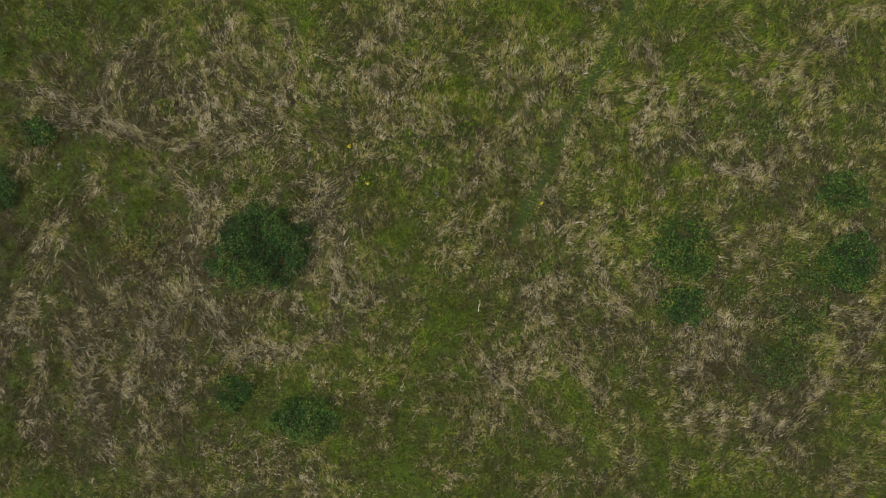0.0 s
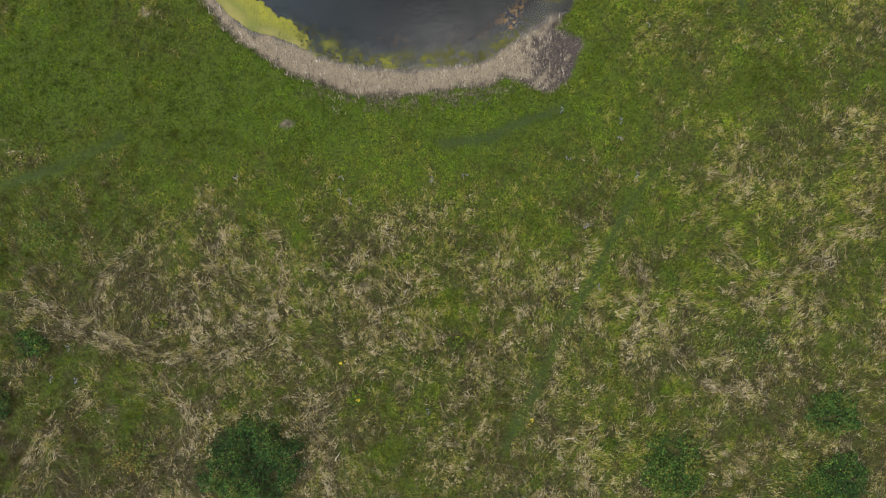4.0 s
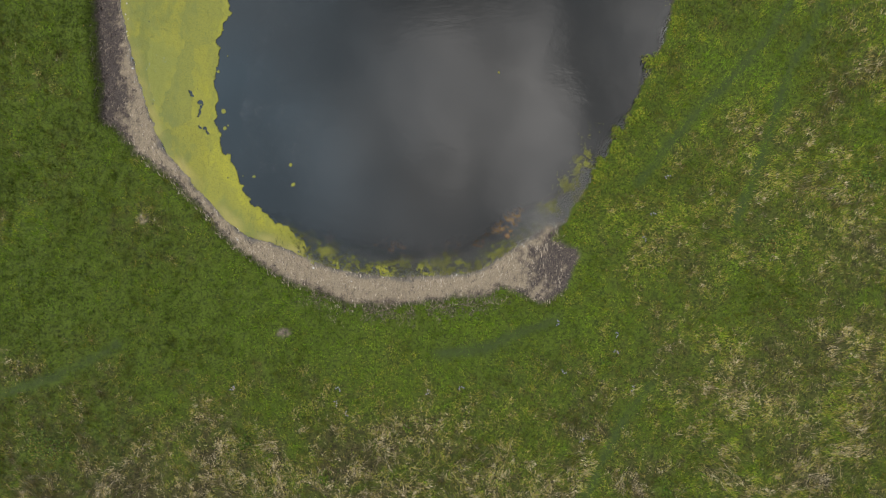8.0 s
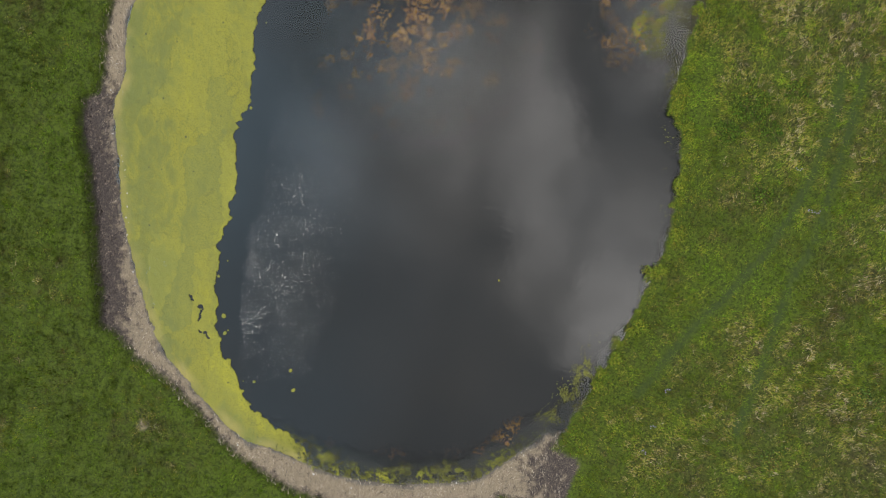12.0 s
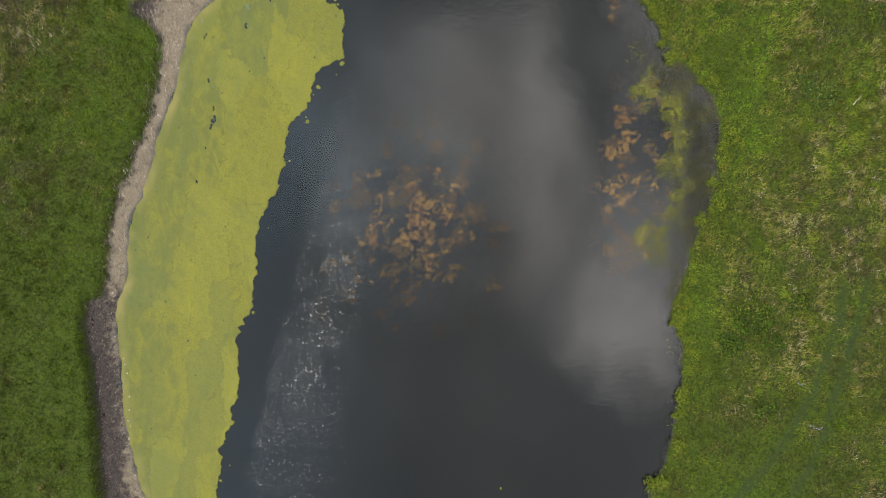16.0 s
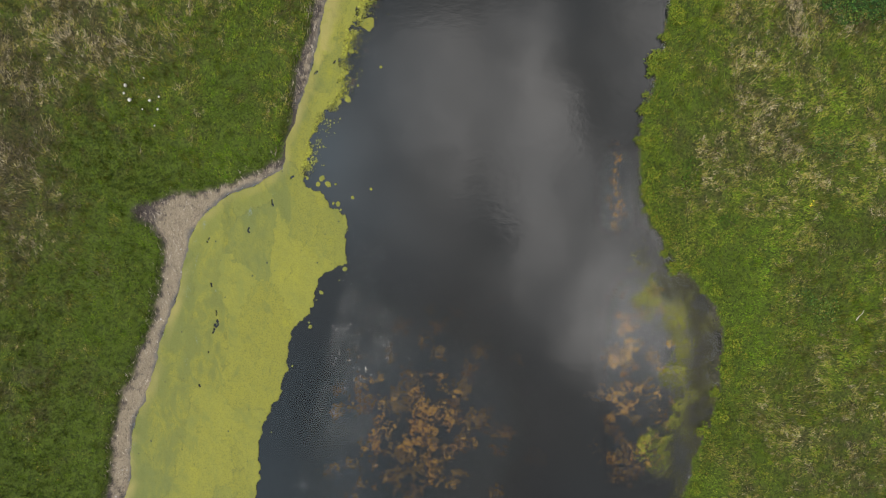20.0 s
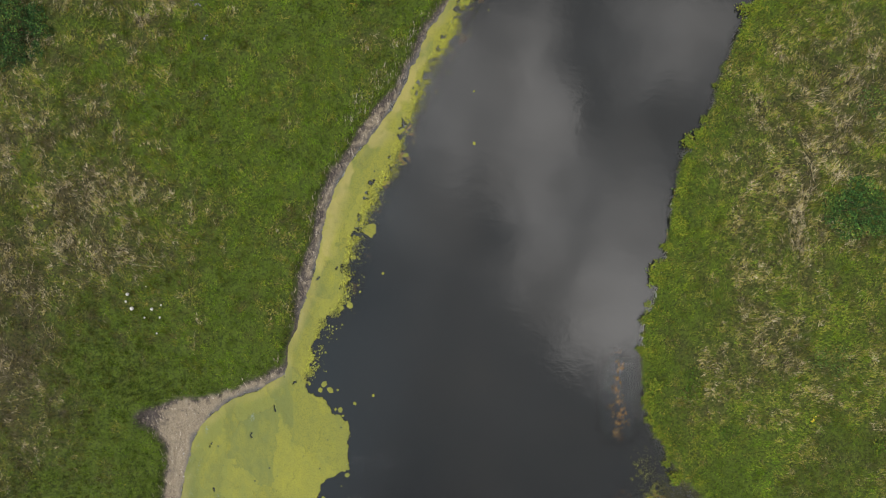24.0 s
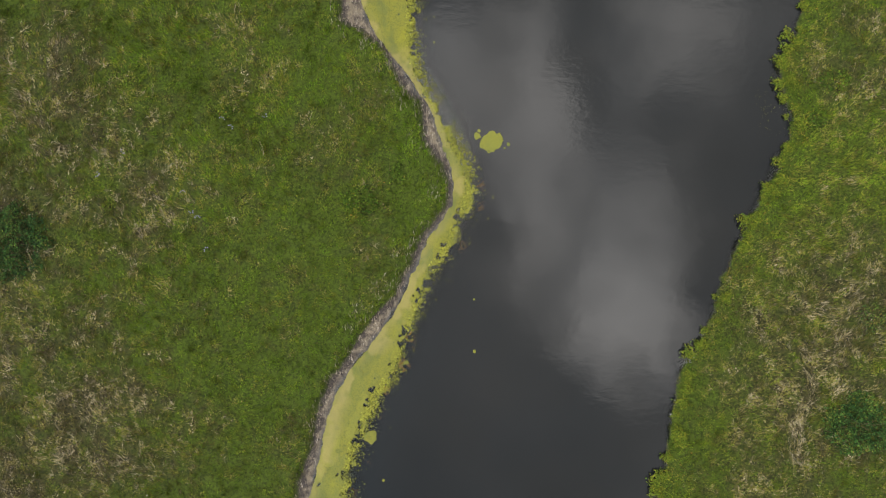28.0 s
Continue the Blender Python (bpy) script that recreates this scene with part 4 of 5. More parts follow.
def thicket(name, label, x, y, rx, ry, height, dens, mat, tone, category="bush", size=(0.07, 0.17), canes=5, gaps=0.15):
    root = new(name)
    root.location = (x, y, height_at(x, y))
    n = int(math.pi * rx * ry * dens)
    ang, rad = rng.uniform(0, 2 * math.pi, n), np.sqrt(rng.random(n)) * 1.12
    lx, ly = np.cos(ang) * rad * rx, np.sin(ang) * rad * ry
    lump = fbm(lx + x, ly + y, 1.3, 3, 81)
    edge = 1.0 + 0.24 * fbm(np.cos(ang) * 3 + x * 1.37, np.sin(ang) * 3 + y * 1.19, 1.15, 3, 83)
    ok = (rad < edge) & (rng.random(n) < smooth(1.05, 0.7, rad / edge) + 0.25) & (lump + rng.normal(0, 0.15, n) > -0.75 + gaps * 2 * rad)
    lx, ly, lump, rad = lx[ok], ly[ok], lump[ok], (rad / edge)[ok]
    dome = height * np.sqrt(np.clip(1.02 - rad ** 2, 0.03, 1)) * (0.72 + 0.75 * lump)
    depth = rng.random(len(lx)) ** 2 * 0.45
    lz = ground_z(lx + x, ly + y)[0] - root.location.z + np.maximum(dome * (1 - depth), 0.08)
    me = leaves("crown", lx, ly, lz, rng.uniform(*size, len(lx)), np.clip(tone + 0.35 * lump + rng.normal(0, 0.24, len(lx)), 0, 1), mat, 0.5)
    part("crown", me, root)
    for _ in range(canes):
        g, reach = rng.uniform(0, 6.28), rng.uniform(0.5, 0.95)
        dx, dy = math.cos(g) * rx * reach, math.sin(g) * ry * reach
        gz = height_at(x + dx, y + dy) - root.location.z
        pts = [(0, 0, -0.05), (dx * 0.25, dy * 0.25, height * 0.62), (dx * 0.55, dy * 0.55, height * 0.72), (dx * 0.85, dy * 0.85, height * 0.35 + gz), (dx, dy, gz)]
        part("cane", tube("cane", pts, 0.008, cane_mat), root)
    return tagged(root, label, category, group="thickets")


for x, y, rx, ry, h, tone in BRAMBLE:
    thicket("bramble_bush", "dense dark green bramble thicket in rough grass", x, y, rx * 1.03, ry * 1.03, h * 0.8, 330, leaf_mat, tone + 0.06)
for x, y, rx, ry, h, tone in LOOSE:
    thicket("scrub_patch", "loose low scrub of bramble shoots and docks among grass", x, y, rx, ry, h, 170, leaf_mat, tone, "scrub", (0.06, 0.14), 3, 0.55)
for x, y, rx, ry in NETTLES:
    thicket("nettle_clump", "bright green leafy nettle clump in the meadow", x, y, rx, ry, 0.55, 130, herb_mat, 0.22, "nettles", (0.08, 0.18), 2, 0.3)

# ------------------------------------------------------------------ plants at the water's edge
shore_pts = curve_through(EAST_EDGE[:36], False, 8)


def marsh_plant():
    root = new("marsh_plant")
    n = 230
    a = rng.uniform(0, 6.28, n)
    r = np.sqrt(rng.random(n)) * 0.55 * (0.45 + 0.55 * np.abs(np.sin(1.5 * a + rng.uniform(0, 6)))) * rng.uniform(0.7, 1.25, n)
    x, y = np.cos(a) * r, np.sin(a) * r
    part("foliage", leaves("foliage", x, y, 0.05 + 0.28 * np.sqrt(np.clip(1 - (r / 0.55) ** 2, 0, 1)) * rng.uniform(0.5, 1.0, n), rng.uniform(0.06, 0.13, n),
                           np.clip(rng.normal(0.6, 0.16, n), 0, 0.88), herb_mat, 0.8), root)
    for g in (0.4, 2.5, 4.6):
        part("stem", tube("stem", [(0, 0, -0.12), (0.12 * math.cos(g), 0.12 * math.sin(g), 0.1), (0.3 * math.cos(g), 0.3 * math.sin(g), 0.2)], 0.012, stem_mat), root)
    return tagged(root, "fresh green marsh plant leaning out over the pond edge", "marsh plant", group="marsh plants on the east bank")


kinds = [marsh_plant() for _ in range(4)]
spots = []
for i in range(4, len(shore_pts) - 1, 2):
    x, y = shore_pts[i]
    if 62 < y < 82 and rng.random() < 0.55 or rng.random() < 0.12 + 0.3 * (y < 60):
        continue
    spots.append((x + rng.normal(0.12, 0.3), y + rng.normal(0, 0.35)))
spots += [(16.0, 98.9), (15.8, 98.3), (26.2, 127.6), (26.0, 129.0), (25.6, 130.1), (19.0, 64.6), (18.6, 62.9)]
for i, (x, y) in enumerate(spots):
    m = pose(x, y, max(height_at(x, y), 0.0) + 0.02, 0, 0, rng.uniform(0, 360)) @ Matrix.Scale(rng.uniform(0.45, 1.35), 4)
    if i < 4:
        kinds[i].matrix_basis = m
    else:
        ob = copy_thing(kinds[i % 4], m)
        ob.matrix_basis = m

# floating weed: olive rafts in the eastern bay and yellow scum along the southern rim
parts_xy = [scatter(150000, 11, 22, 63, 87), scatter(170000, -14, 9, 31, 38), scatter(45000, 8, 15, 35.5, 45), scatter(12000, 23, 28, 126, 133), scatter(70000, 9, 28, 44, 138)]
fx, fy = np.concatenate([q[0] for q in parts_xy]), np.concatenate([q[1] for q in parts_xy])
n = len(fx)
fw = -(read(WATER, fx, fy))
lumps = fbm(fx, fy, 1.5, 3, 91)
bay = np.where((fy > 63) & (fy < 87), smooth(63, 68, fy) * smooth(87, 80, fy) * (fx > 10), 0)
bay_edge = 3.3 * bay + 0.3 * (fx > 8) * smooth(0.0, 0.4, lumps)
south = smooth(37.0, 33.0, fy) * (fx < 8) * smooth(9, 3, fx)
strip = np.exp(-((fx - 10.5 - 0.62 * (fy - 39.5)) / 1.0) ** 2) * smooth(36, 37.5, fy) * smooth(44.5, 42, fy)
north = np.exp(-((fx - 25.6) / 1.0) ** 2 - ((fy - 129.2) / 2.2) ** 2)
soft = smooth(-0.5, 0.7, lumps)
crumbs = fbm(fx, fy, 0.32, 3, 97)
want = np.maximum.reduce([smooth(0.6, -0.6, fw - bay_edge - 0.9 * lumps) * bay * (0.12 + 0.8 * soft) * np.where(crumbs > -0.35, 1.0, 0.15), south * smooth(0.9, -0.5, fw - 0.9 - 0.9 * lumps) * np.where(crumbs > 0.0, 0.9, 0.06), np.clip(strip * 1.6, 0, 1) * soft * np.where(crumbs > -0.1, 1.0, 0.1), 0.6 * north * soft,
                         (fx > 10) * np.maximum(0.35 * (fw < 0.35), 0.6 * smooth(1.5, 0.4, fw) * smooth(50, 54, fy) * smooth(66, 62, fy)) * soft])
ok = (fw > -0.05) & (rng.random(n) < want)
fx, fy, fw = fx[ok], fy[ok], fw[ok]
fs = rng.uniform(0.03, 0.09, len(fx))
# crumbs that have broken from the northern mat
rim = curve_through(MAT_EDGE, False, 8)
rim = rim[(rim[:, 1] > 90) & (rim[:, 1] < 140)]
at = rim[rng.integers(len(rim), size=17000)]
bx, by = at[:, 0] + rng.exponential(0.30, len(at)) - 0.25 + rng.normal(0, 0.12, len(at)), at[:, 1] + rng.normal(0, 0.3, len(at))
ok = (read(WATER, bx, by) < -0.1) & (fbm(bx, by, 0.9, 3, 95) + rng.normal(0, 0.2, len(at)) > -0.05)
fx, fy, fw = np.concatenate([fx, bx[ok]]), np.concatenate([fy, by[ok]]), np.concatenate([fw, -read(WATER, bx[ok], by[ok])])
fs = np.concatenate([fs, rng.uniform(0.05, 0.15, ok.sum())])
tone = np.clip(np.where((fx < 6) & (fy > 90), 0.85, np.where(fy > 60, 0.10 + 0.56 * smooth(1.4, 3.2, fw), 0.55)) + 0.35 * fbm(fx, fy, 1.0, 2, 93) + rng.normal(0, 0.12, len(fx)), 0, 1)
scum_mat = blade_material("floating_weed", ((0.0, (0.05, 0.05, 0.022)), (0.4, (0.10, 0.10, 0.03)), (0.75, (0.17, 0.18, 0.03)), (1.0, (0.25, 0.25, 0.035))))
me = leaves("floating_weed", fx, fy, rng.uniform(0.012, 0.05, len(fx)), fs, tone, scum_mat, 0.92)
tagged(new("floating_weed", me), "olive and yellow floating weed along the pond margin", "water weed", kind="stuff")

# ------------------------------------------------------------------ loose algae rafts beside the mat


def raft(seed):
    k = 22
    g = np.linspace(0, 2 * math.pi, k, endpoint=False)
    r = 1 + 0.24 * fbm(np.cos(g) * 1.5 + seed, np.sin(g) * 1.5, 0.9, 3, 100 + seed)
    bm = bmesh.new()
    rings = []
    for f, z in ((1.0, 0.0), (0.97, 0.03), (0.6, 0.05)):
        rings.append([bm.verts.new((math.cos(a) * q * f, math.sin(a) * q * f, z + (0.012 * random.random() if f < 1 else 0))) for a, q in zip(g, r)])
    top = bm.verts.new((0, 0, 0.055))
    for lo, hi in zip(rings, rings[1:]):
        for i in range(k):
            bm.faces.new((lo[i], lo[(i + 1) % k], hi[(i + 1) % k], hi[i]))
    for i in range(k):
        bm.faces.new((rings[-1][i], rings[-1][(i + 1) % k], top))
    bm.faces.new(rings[0][::-1])
    me = bpy.data.meshes.new("algae_raft")
    bm.to_mesh(me)
    bm.free()
    field(me, "fresh", np.full(len(me.vertices), 0.62))
    me.materials.append(algae_mat)
    return me


raft_meshes = [raft(i) for i in range(6)]
RAFTS = [(-6.9, 101.9, 0.58), (-7.4, 103.0, 0.22), (-8.1, 102.3, 0.2), (-8.3, 99.7, 0.2), (-5.9, 98.4, 0.12), (-8.6, 95.8, 0.25), (-9.3, 95.6, 0.2), (-10.7, 89.4, 0.28), (-10.2, 88.9, 0.3), (-6.7, 88.5, 0.12), (1.5, 108.9, 0.14),
         (2.65, 125.75, 0.78), (3.3, 125.85, 0.66), (2.9, 126.15, 0.55), (2.9, 125.4, 0.5), (4.3, 125.6, 0.17), (4.0, 125.3, 0.1), (1.8, 126.3, 0.3), (1.95, 126.7, 0.14), (1.5, 113.1, 0.1), (-12.6, 38.9, 0.2), (-12.8, 40.5, 0.14), (-18.3, 44.9, 0.2), (-18.2, 43.5, 0.16), (4.0, 47.8, 0.1)]
edge_pts = curve_through(MAT_EDGE[2:], False, 6)
for _ in range(48):
    x, y = edge_pts[rng.integers(len(edge_pts))]
    RAFTS.append((x + abs(rng.normal(0.35, 0.6)), y + rng.normal(0, 0.5), 0.05 + 0.16 * rng.random() ** 2))
for x, y, r in RAFTS:
    ob = new("algae_raft", raft_meshes[rng.integers(6)])
    ob.matrix_basis = pose(x, y, 0.003, 0, 0, rng.uniform(0, 360)) @ Matrix.Diagonal((r, r * rng.uniform(0.7, 1.0), 0.8, 1))
    tagged(ob, "small yellow-green algae raft adrift on dark water", "algae", group="loose algae rafts")

# ------------------------------------------------------------------ brown pondweed under the surface


def pondweed(seed):
    """A ragged, holed canopy of weed just below the surface on a bundle of stems."""
    root = new("pondweed")
    s = 0.045
    q = np.arange(-0.9, 0.91, s)
    x, y = (a.ravel() for a in np.meshgrid(q, q))
    r = np.hypot(x, y * 1.2)
    body = 0.68 - 0.85 * r + 0.72 * fbm(x + seed * 7, y, 0.36, 4, 200 + seed)
    z = -0.05 + 0.07 * fbm(x + seed * 3, y, 0.25, 2, 210) - 0.1 * r
    f = grid_faces(len(q), len(q))
    f = f[(body > 0.1)[f].all(1)]
    used = np.unique(f)
    renum = np.full(len(x), -1)
    renum[used] = np.arange(len(used))
    me = sheet("canopy", np.stack([x + 0.03 * fbm(x, y, 0.1, 1, 5), y + 0.03 * fbm(x, y, 0.1, 1, 6), z], 1)[used], renum[f])
    me.materials.append(weed_mat)
    part("canopy", me, root)
    for g in range(3):
        a = g * 2.1 + seed
        part("stem", tube("stem", [(0.1 * math.cos(a), 0.1 * math.sin(a), -1.3), (0.2 * math.cos(a), 0.2 * math.sin(a), -0.6), (0.3 * math.cos(a), 0.3 * math.sin(a), -0.05)], 0.02, weed_mat), root)
    return tagged(root, "rusty brown pondweed rising below the water surface", "pondweed", group="submerged pondweed")


weeds = [pondweed(i) for i in range(6)]
spots = []
for _ in range(83):
    x, y = rng.normal(-3.0, 3.0), rng.normal(69.3, 2.9)
    spots.append((x, y, 0.01 + 0.02 * math.hypot(x + 3.0, y - 69.3) + 0.03 * rng.random(), rng.uniform(0.35, 0.85)))
for _ in range(80):
    x, y = rng.normal(-3.0, 4.6), rng.normal(69.0, 5.0)
    spots.append((x, y, 0.10 + 0.022 * math.hypot(x + 3.0, y - 69.3) + 0.06 * rng.random(), rng.uniform(0.5, 1.1)))
for _ in range(65):
    y = rng.uniform(65, 81)
    spots.append((rng.normal(15.0, 1.5) - 1.2 * rng.random(), y, rng.uniform(0.04, 0.2), rng.uniform(0.5, 1.05)))
for _ in range(50):
    x = rng.uniform(-10, 6.0)
    spots.append((x, 33.9 + rng.uniform(0, 2.6) + 0.25 * max(x - 3, 0), rng.uniform(0.02, 0.14), rng.uniform(0.35, 0.8)))
for x, y in ((-5.6, 105.6), (-7.0, 99.8), (-6.2, 103.5), (-8.2, 97.2), (-3.6, 109.7), (-4.4, 107.9), (2.0, 120.6), (2.2, 122.3), (0.6, 117.4), (-9.6, 93.0)):
    spots.append((x, y, rng.uniform(0.06, 0.16), rng.uniform(0.4, 0.8)))
for x, y in ((13.0, 88.5), (13.2, 87.0), (13.1, 89.8), (12.9, 85.6), (13.2, 90.9), (12.6, 87.6), (13.5, 86.3), (13.0, 86.4), (13.3, 88.0), (12.8, 89.1), (13.0, 92.2), (13.2, 85.1)):
    spots.append((x, y, rng.uniform(0.06, 0.16), rng.uniform(0.5, 0.8)))
for i, (x, y, deep, r) in enumerate(spots):
    m = pose(x, y, -deep, 0, 0, rng.uniform(0, 360)) @ Matrix.Diagonal((1.1 * r, 1.1 * r, 0.8, 1))
    if i < 6:
        weeds[i].matrix_basis = m
    else:
        copy_thing(weeds[i % 6], m).matrix_basis = m

# ------------------------------------------------------------------ stones, clods and dead stalks on the muddy margin


def stone_mesh(name, seed, mat):
    bm = bmesh.new()
    bmesh.ops.create_icosphere(bm, subdivisions=2, radius=1.0)
    for v in bm.verts:
        v.co *= 1 + 0.28 * noise.noise(v.co * 1.3 + Vector((seed * 5.1, 0, 0)))
        v.co.z *= 0.6
    me = bpy.data.meshes.new(name)
    bm.to_mesh(me)
    bm.free()
    me.materials.append(mat)
    return me


stones = [stone_mesh("stone", i, stone_mat) for i in range(4)]
STONES = [(-26.8, 58.0), (-26.7, 57.5), (-26.5, 56.8), (-26.5, 56.3), (-26.3, 54.9), (-26.5, 54.3), (-26.3, 53.8), (-26.4, 52.9), (-26.2, 52.5), (-26.3, 51.5), (18.7, 65.5), (17.5, 105.0), (17.2, 103.9)]
wl = curve_through(WEST_WATER[21:] + SOUTH_WATER, False, 8)
for _ in range(22):
    x, y = wl[rng.integers(len(wl))]
    STONES.append((x - rng.uniform(0.1, 0.9), y - rng.uniform(0.0, 0.9) * (y < 45)))
for x, y in STONES:
    r = rng.uniform(0.035, 0.09)
    ob = new("stone", stones[rng.integers(4)])
    ob.matrix_basis = pose(x, y, max(height_at(x, y), 0.0) + 0.3 * r, 0, 0, rng.uniform(0, 360)) @ Matrix.Diagonal((r, r * rng.uniform(0.6, 1), r, 1))
    tagged(ob, "pale grey stone lying on the muddy shore", "stone", group="stones on the shore")

n = 90000
cx, cy = scatter(n, -31, 12, 28, 140)
cl, cw = turf_distance(cx, cy), read(WATER, cx, cy)
ok = (cl < 0.15) & (cw > -0.05) & ((cw - cl > 0.3))
cx, cy, cl = cx[ok], cy[ok], cl[ok]
oct_v = np.array([(1, 0, 0), (-1, 0, 0), (0, 1, 0), (0, -1, 0), (0, 0, 0.8), (0, 0, -0.5)])
oct_f = np.array([(0, 2, 4), (2, 1, 4), (1, 3, 4), (3, 0, 4), (2, 0, 5), (1, 2, 5), (3, 1, 5), (0, 3, 5)])
k = len(cx)
r = rng.uniform(0.012, 0.05, k) * (0.5 + rng.random(k)) * (1 - 0.4 * smooth(64, 70, cy)) * (1 + 1.9 * smooth(41, 46, cy) * smooth(65, 62, cy) * smooth(2.4, 0.3, -cl) * rng.random(k))
v = oct_v[None] * r[:, None, None] * rng.uniform(0.6, 1.3, (k, 6, 1)) + np.stack([cx, cy, ground_z(cx, cy)[0]], 1)[:, None]
me = sheet("mud_clods", v.reshape(-1, 3), (oct_f[None] + 6 * np.arange(k)[:, None, None]).reshape(-1, 3))
# clods of the west bank coloured darker too, with the painted edge shadow
dark_here = smooth(41, 46, cy) * smooth(64, 61.5, cy) * smooth(3.2, 0.4, -cl)
grey = np.exp(-((cx - 8.2) / 2.4) ** 2 - ((cy - 32.2) / 2.4) ** 2)
tone = np.clip(0.72 - 0.62 * dark_here - 0.35 * grey + rng.normal(0, 0.2, k) - 0.1 * smooth(64, 70, cy), 0, 0.85)
field(me, "tone", np.repeat(tone, 8), "FACE")
field(me, "shade", np.repeat(np.clip(rng.normal(0.5, 0.2, k), 0, 1), 8), "FACE")
clod_mat = blade_material("mud_crumbs", ((0.0, (0.05, 0.04, 0.038)), (0.4, (0.14, 0.11, 0.095)), (0.75, (0.28, 0.23, 0.17)), (1.0, (0.42, 0.37, 0.30))))
me.materials.append(clod_mat)
tagged(new("mud_clods", me), "crumbled dry mud, gravel and dead stalks on the shore", "mud", kind="stuff")

n = 230000
sx, sy = scatter(n, -30, 9, 28.5, 139)
sl, sw = turf_distance(sx, sy), read(WATER, sx, sy)
ok = (sw > 0.2) & (sw - sl > 0.3) & (rng.random(n) < 0.75) & ((sl < 0.4) | ((sl < 1.7) & (np.abs(sx + 3.5) < 6.5) & (rng.random(n) < 0.5 * smooth(-0.3, 0.5, fbm(sx, sy, 0.9, 2, 64)))))
sx, sy, sl = sx[ok], sy[ok], sl[ok]
k = len(sx)
dk = smooth(41, 46, sy) * smooth(66, 62, sy)
blades("dead_stalks", sx, sy, math.pi / 2 + rng.normal(0, 0.35, k) - 0.9 * dk, np.radians(rng.uniform(45, 85, k)), rng.uniform(0.18, 0.6, k), rng.uniform(0.02, 0.045, k),
       np.clip(0.62 - 0.42 * dk * smooth(2.6, 0.6, -sl) + 0.25 * fbm(sx, sy, 0.5, 2, 66) + rng.choice((-0.35, 0.0, 0.2), k) + rng.normal(0, 0.12, k), 0, 1), np.clip(rng.normal(0.48, 0.26, k), 0, 1), clod_mat, "dead flattened stalks and stubble on bare mud")
n = 27000
sx, sy = scatter(n, -14, 6, 26.5, 33)
sl = turf_distance(sx, sy)
ok = (sl > -0.3) & (rng.random(n) < smooth(2.0, 0.6, sl) * smooth(-0.5, 0.6, fbm(sx, sy, 0.8, 3, 64)) * smooth(-13, -9, sx) * smooth(6, 2, sx))
sx, sy = sx[ok], sy[ok]
k = len(sx)
blades("dead_docks", sx, sy, rng.uniform(0, 6.28, k), np.radians(rng.uniform(20, 75, k)), rng.uniform(0.2, 0.45, k), rng.uniform(0.02, 0.05, k),
       np.clip(rng.normal(0.36, 0.2, k), 0, 1), np.clip(rng.normal(0.5, 0.25, k), 0, 1), clod_mat, "band of withered purple-brown docks beside the mud")

# ------------------------------------------------------------------ flowers, fungi and sticks


def flower(name, label, petals, tall, head, count):
    root = new(name)
    for i in range(count):
        px, py = random.gauss(0, 0.11), random.gauss(0, 0.15)
        h = tall * (0.75 + 0.25 * ((i * 7) % 5) / 5)
        part("stem", tube("stem", [(px * 0.3, py * 0.3, -0.03), (px * 0.7, py * 0.7, h * 0.6), (px, py, h)], 0.008, stem_mat, 4), root)
        bm = bmesh.new()
        bmesh.ops.create_cone(bm, cap_ends=True, segments=9, radius1=head * 0.35, radius2=head, depth=head * 0.6)
        for v in bm.verts:
            v.co.xy *= 1 + 0.2 * math.sin(7 * math.atan2(v.co.y, v.co.x) + i)
            v.co += Vector((px, py, h + head * 0.3))
        me = bpy.data.meshes.new("flower_head")
        bm.to_mesh(me)
        bm.free()
        me.materials.append(petals)
        part("flower_head", me, root)
    return tagged(root, label, "flower", group=name + "s")


VIOLET = [(-17.1, 22.7), (-8.7, 22.6), (-8.9, 21.5), (-8.1, 20.8), (-1.7, 22.4), (1.0, 22.8), (10.3, 18.7), (-2.0, 4.4), (-30.2, 9.3), (-29.5, 6.8), (-31.4, 7.0), (8.5, 27.8), (13.1, 26.9), (13.1, 25.6), (8.9, 24.1), (14.3, 22.7), (11.3, 14.1),
          (-21.0, 120.2), (-20.4, 119.8), (-21.5, 121.8), (-15.2, 127.8), (-18.4, 127.6), (-17.7, 126.9), (-28.3, 123.1), (-19.8, 117.3), (-26.3, 125.0), (28.4, 53.1), (28.0, 53.2), (16.0, 36.4), (17.1, 39.3), (15.3, 34.4), (27.1, 56.5)]
violet = flower("knapweed", "violet knapweed heads among meadow grass", violet_mat, 0.45, 0.04, 4)
for i, (x, y) in enumerate(VIOLET):
    m = pose(x, y, height_at(x, y), 0, 0, rng.uniform(0, 360))
    if i == 0:
        violet.matrix_basis = m
    else:
        copy_thing(violet, m)
ragwort = flower("ragwort", "yellow ragwort in bloom in the rough meadow", yellow_mat, 0.6, 0.045, 6)
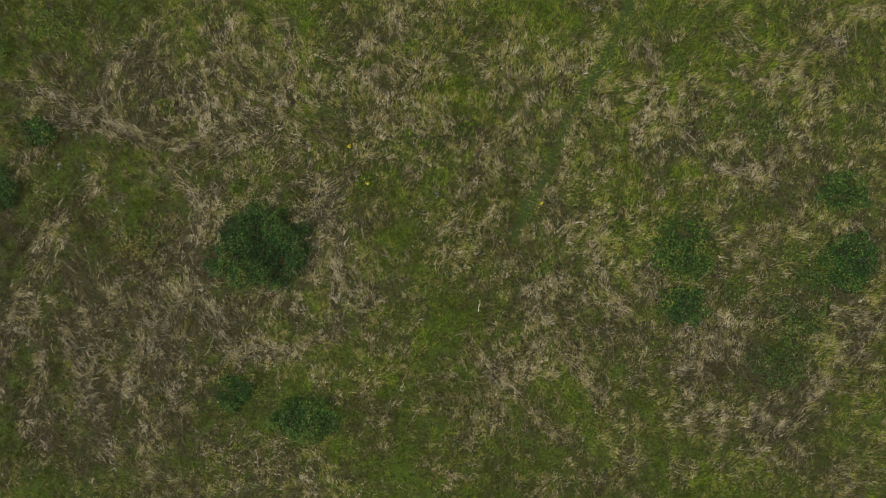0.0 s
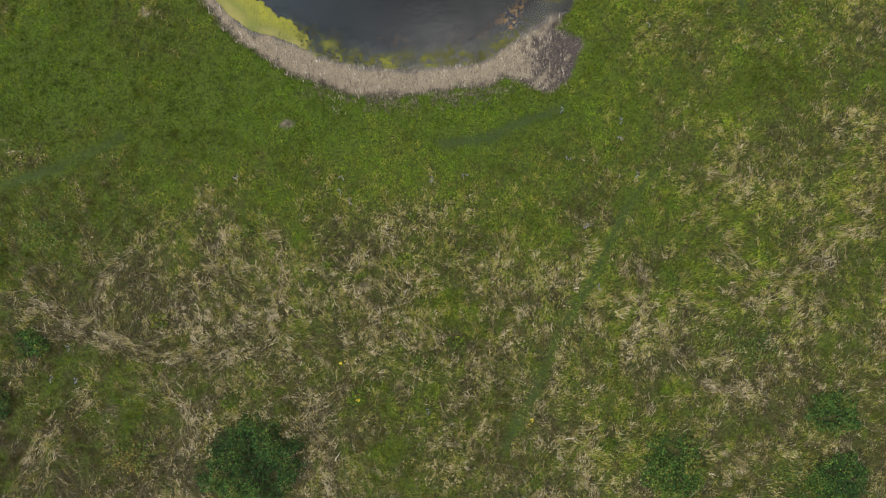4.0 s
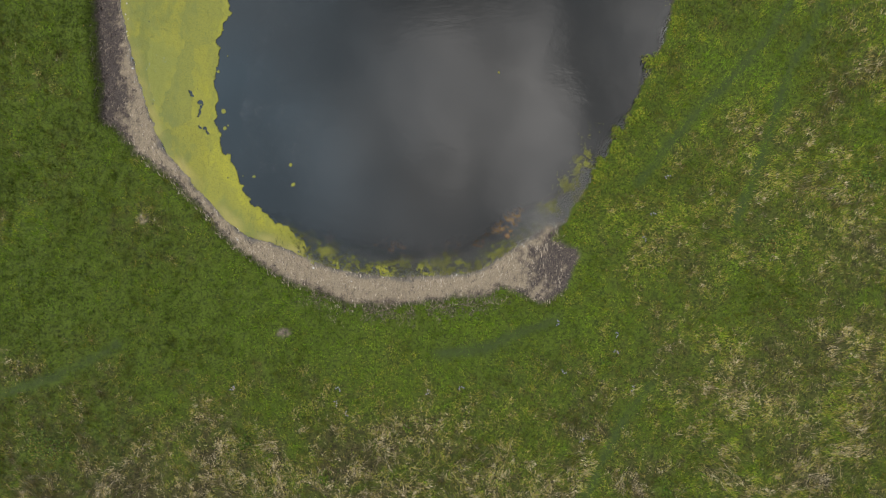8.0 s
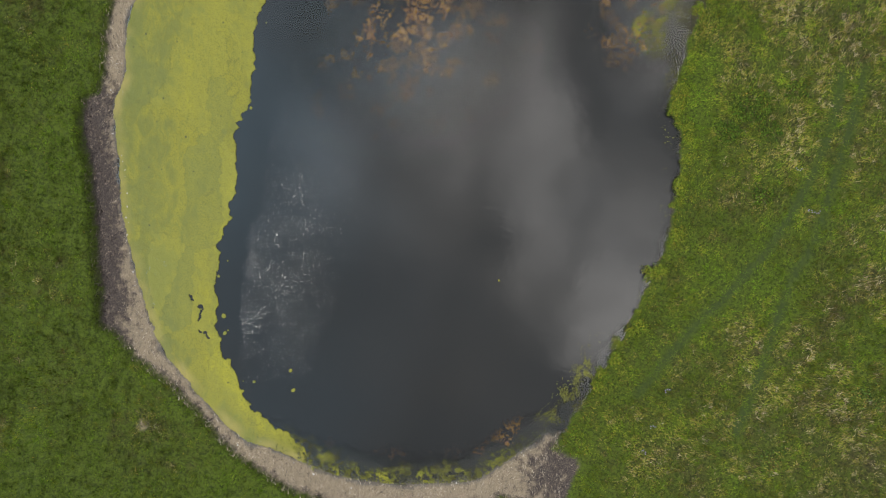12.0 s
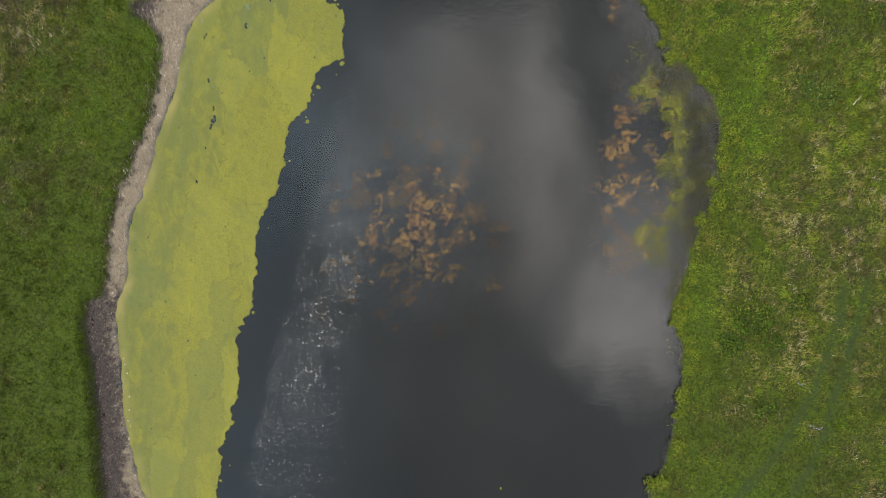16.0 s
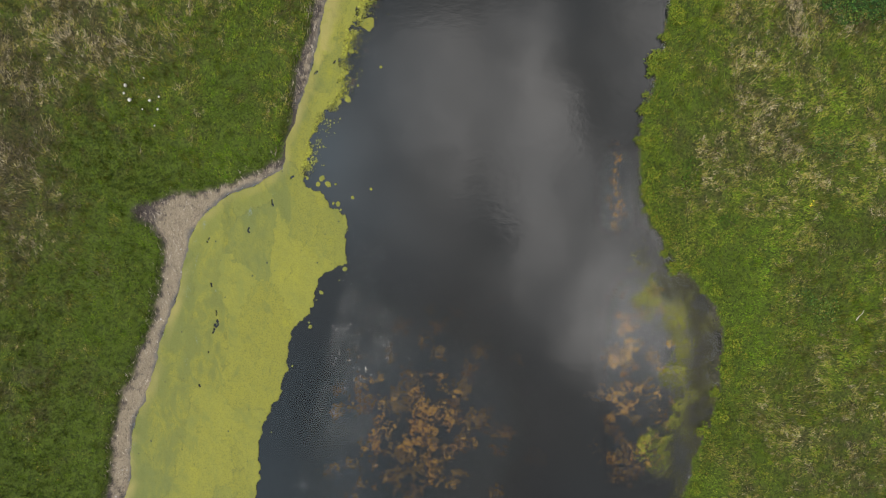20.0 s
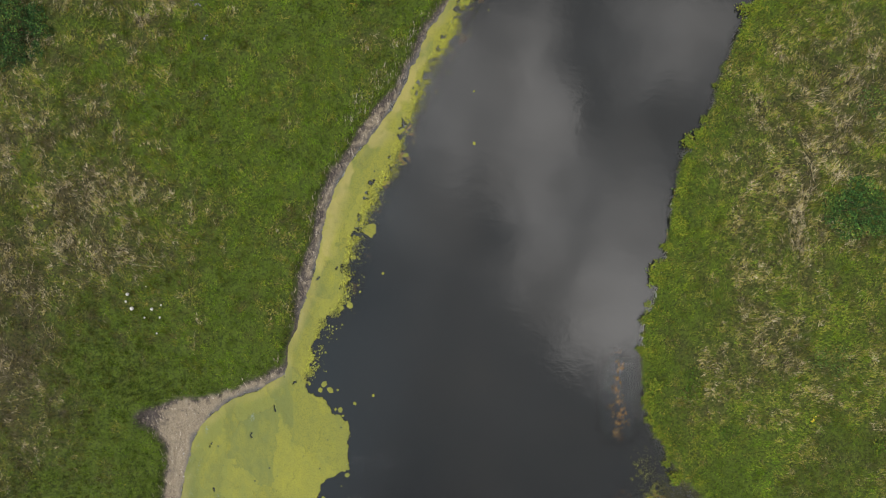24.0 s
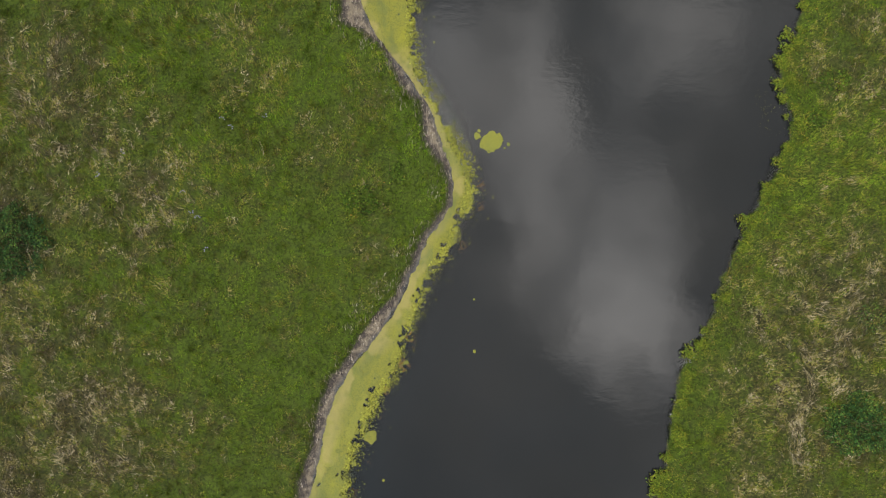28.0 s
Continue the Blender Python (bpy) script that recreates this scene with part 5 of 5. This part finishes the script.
for i, (x, y) in enumerate(((-8.7, 8.2), (-7.3, 5.4), (27.7, 87.0), (6.0, 3.8))):
    m = pose(x, y, height_at(x, y), 0, 0, rng.uniform(0, 360))
    if i == 0:
        ragwort.matrix_basis = m
    else:
        copy_thing(ragwort, m)


def lathe(name, profile, mat, k=14):
    verts = [(r * math.cos(6.28318 * i / k), r * math.sin(6.28318 * i / k), z) for r, z in profile for i in range(k)]
    faces = [(a * k + i, a * k + (i + 1) % k, (a + 1) * k + (i + 1) % k, (a + 1) * k + i) for a in range(len(profile) - 1) for i in range(k)]
    faces += [tuple(range(k))[::-1], tuple(range((len(profile) - 1) * k, len(profile) * k))]
    me = bpy.data.meshes.new(name)
    me.from_pydata(verts, [], faces)
    me.materials.append(mat)
    return me


mushroom = new("mushroom")
part("stem", lathe("stem", ((0.05, -0.05), (0.045, 0.12), (0.05, 0.22)), fungus_mat), mushroom)
part("cap", lathe("cap", ((0.05, 0.2), (0.15, 0.19), (0.165, 0.22), (0.14, 0.28), (0.08, 0.32), (0.02, 0.33)), fungus_mat), mushroom)
tagged(mushroom, "large white parasol mushroom in short grass", "mushroom", group="mushrooms in the meadow")
for i, (x, y, q) in enumerate(((-26.3, 96.8, 0.85), (-26.0, 95.6, 0.95), (-26.5, 96.2, 0.6), (-24.4, 95.6, 0.75), (-23.7, 95.9, 0.5), (-25.0, 94.9, 0.45), (-23.8, 94.9, 0.55), (-24.9, 97.4, 0.35), (-24.1, 93.6, 0.45))):
    m = pose(x, y, height_at(x, y), rng.uniform(-8, 8), rng.uniform(-8, 8), 0) @ Matrix.Scale(q, 4)
    if i == 0:
        mushroom.matrix_basis = m
    else:
        copy_thing(mushroom, m).matrix_basis = m
for x, y, g, l in ((1.2, -4.1, 80, 0.9), (9.0, 2.3, 10, 0.8), (-9.0, 1.0, 60, 0.8), (31.5, 78.5, 50, 1.0)):
    pts = [(-l / 2, 0, 0.02), (-l / 6, 0.05, 0.05), (l / 5, -0.02, 0.05), (l / 2, 0.04, 0.02)]
    ob = new("stick", tube("stick", pts, 0.03, stick_mat, 6))
    ob.matrix_basis = pose(x, y, height_at(x, y) + 0.28, 0, 0, g)
    tagged(ob, "bleached dead stick lying on flattened grass", "stick", group="dead sticks")
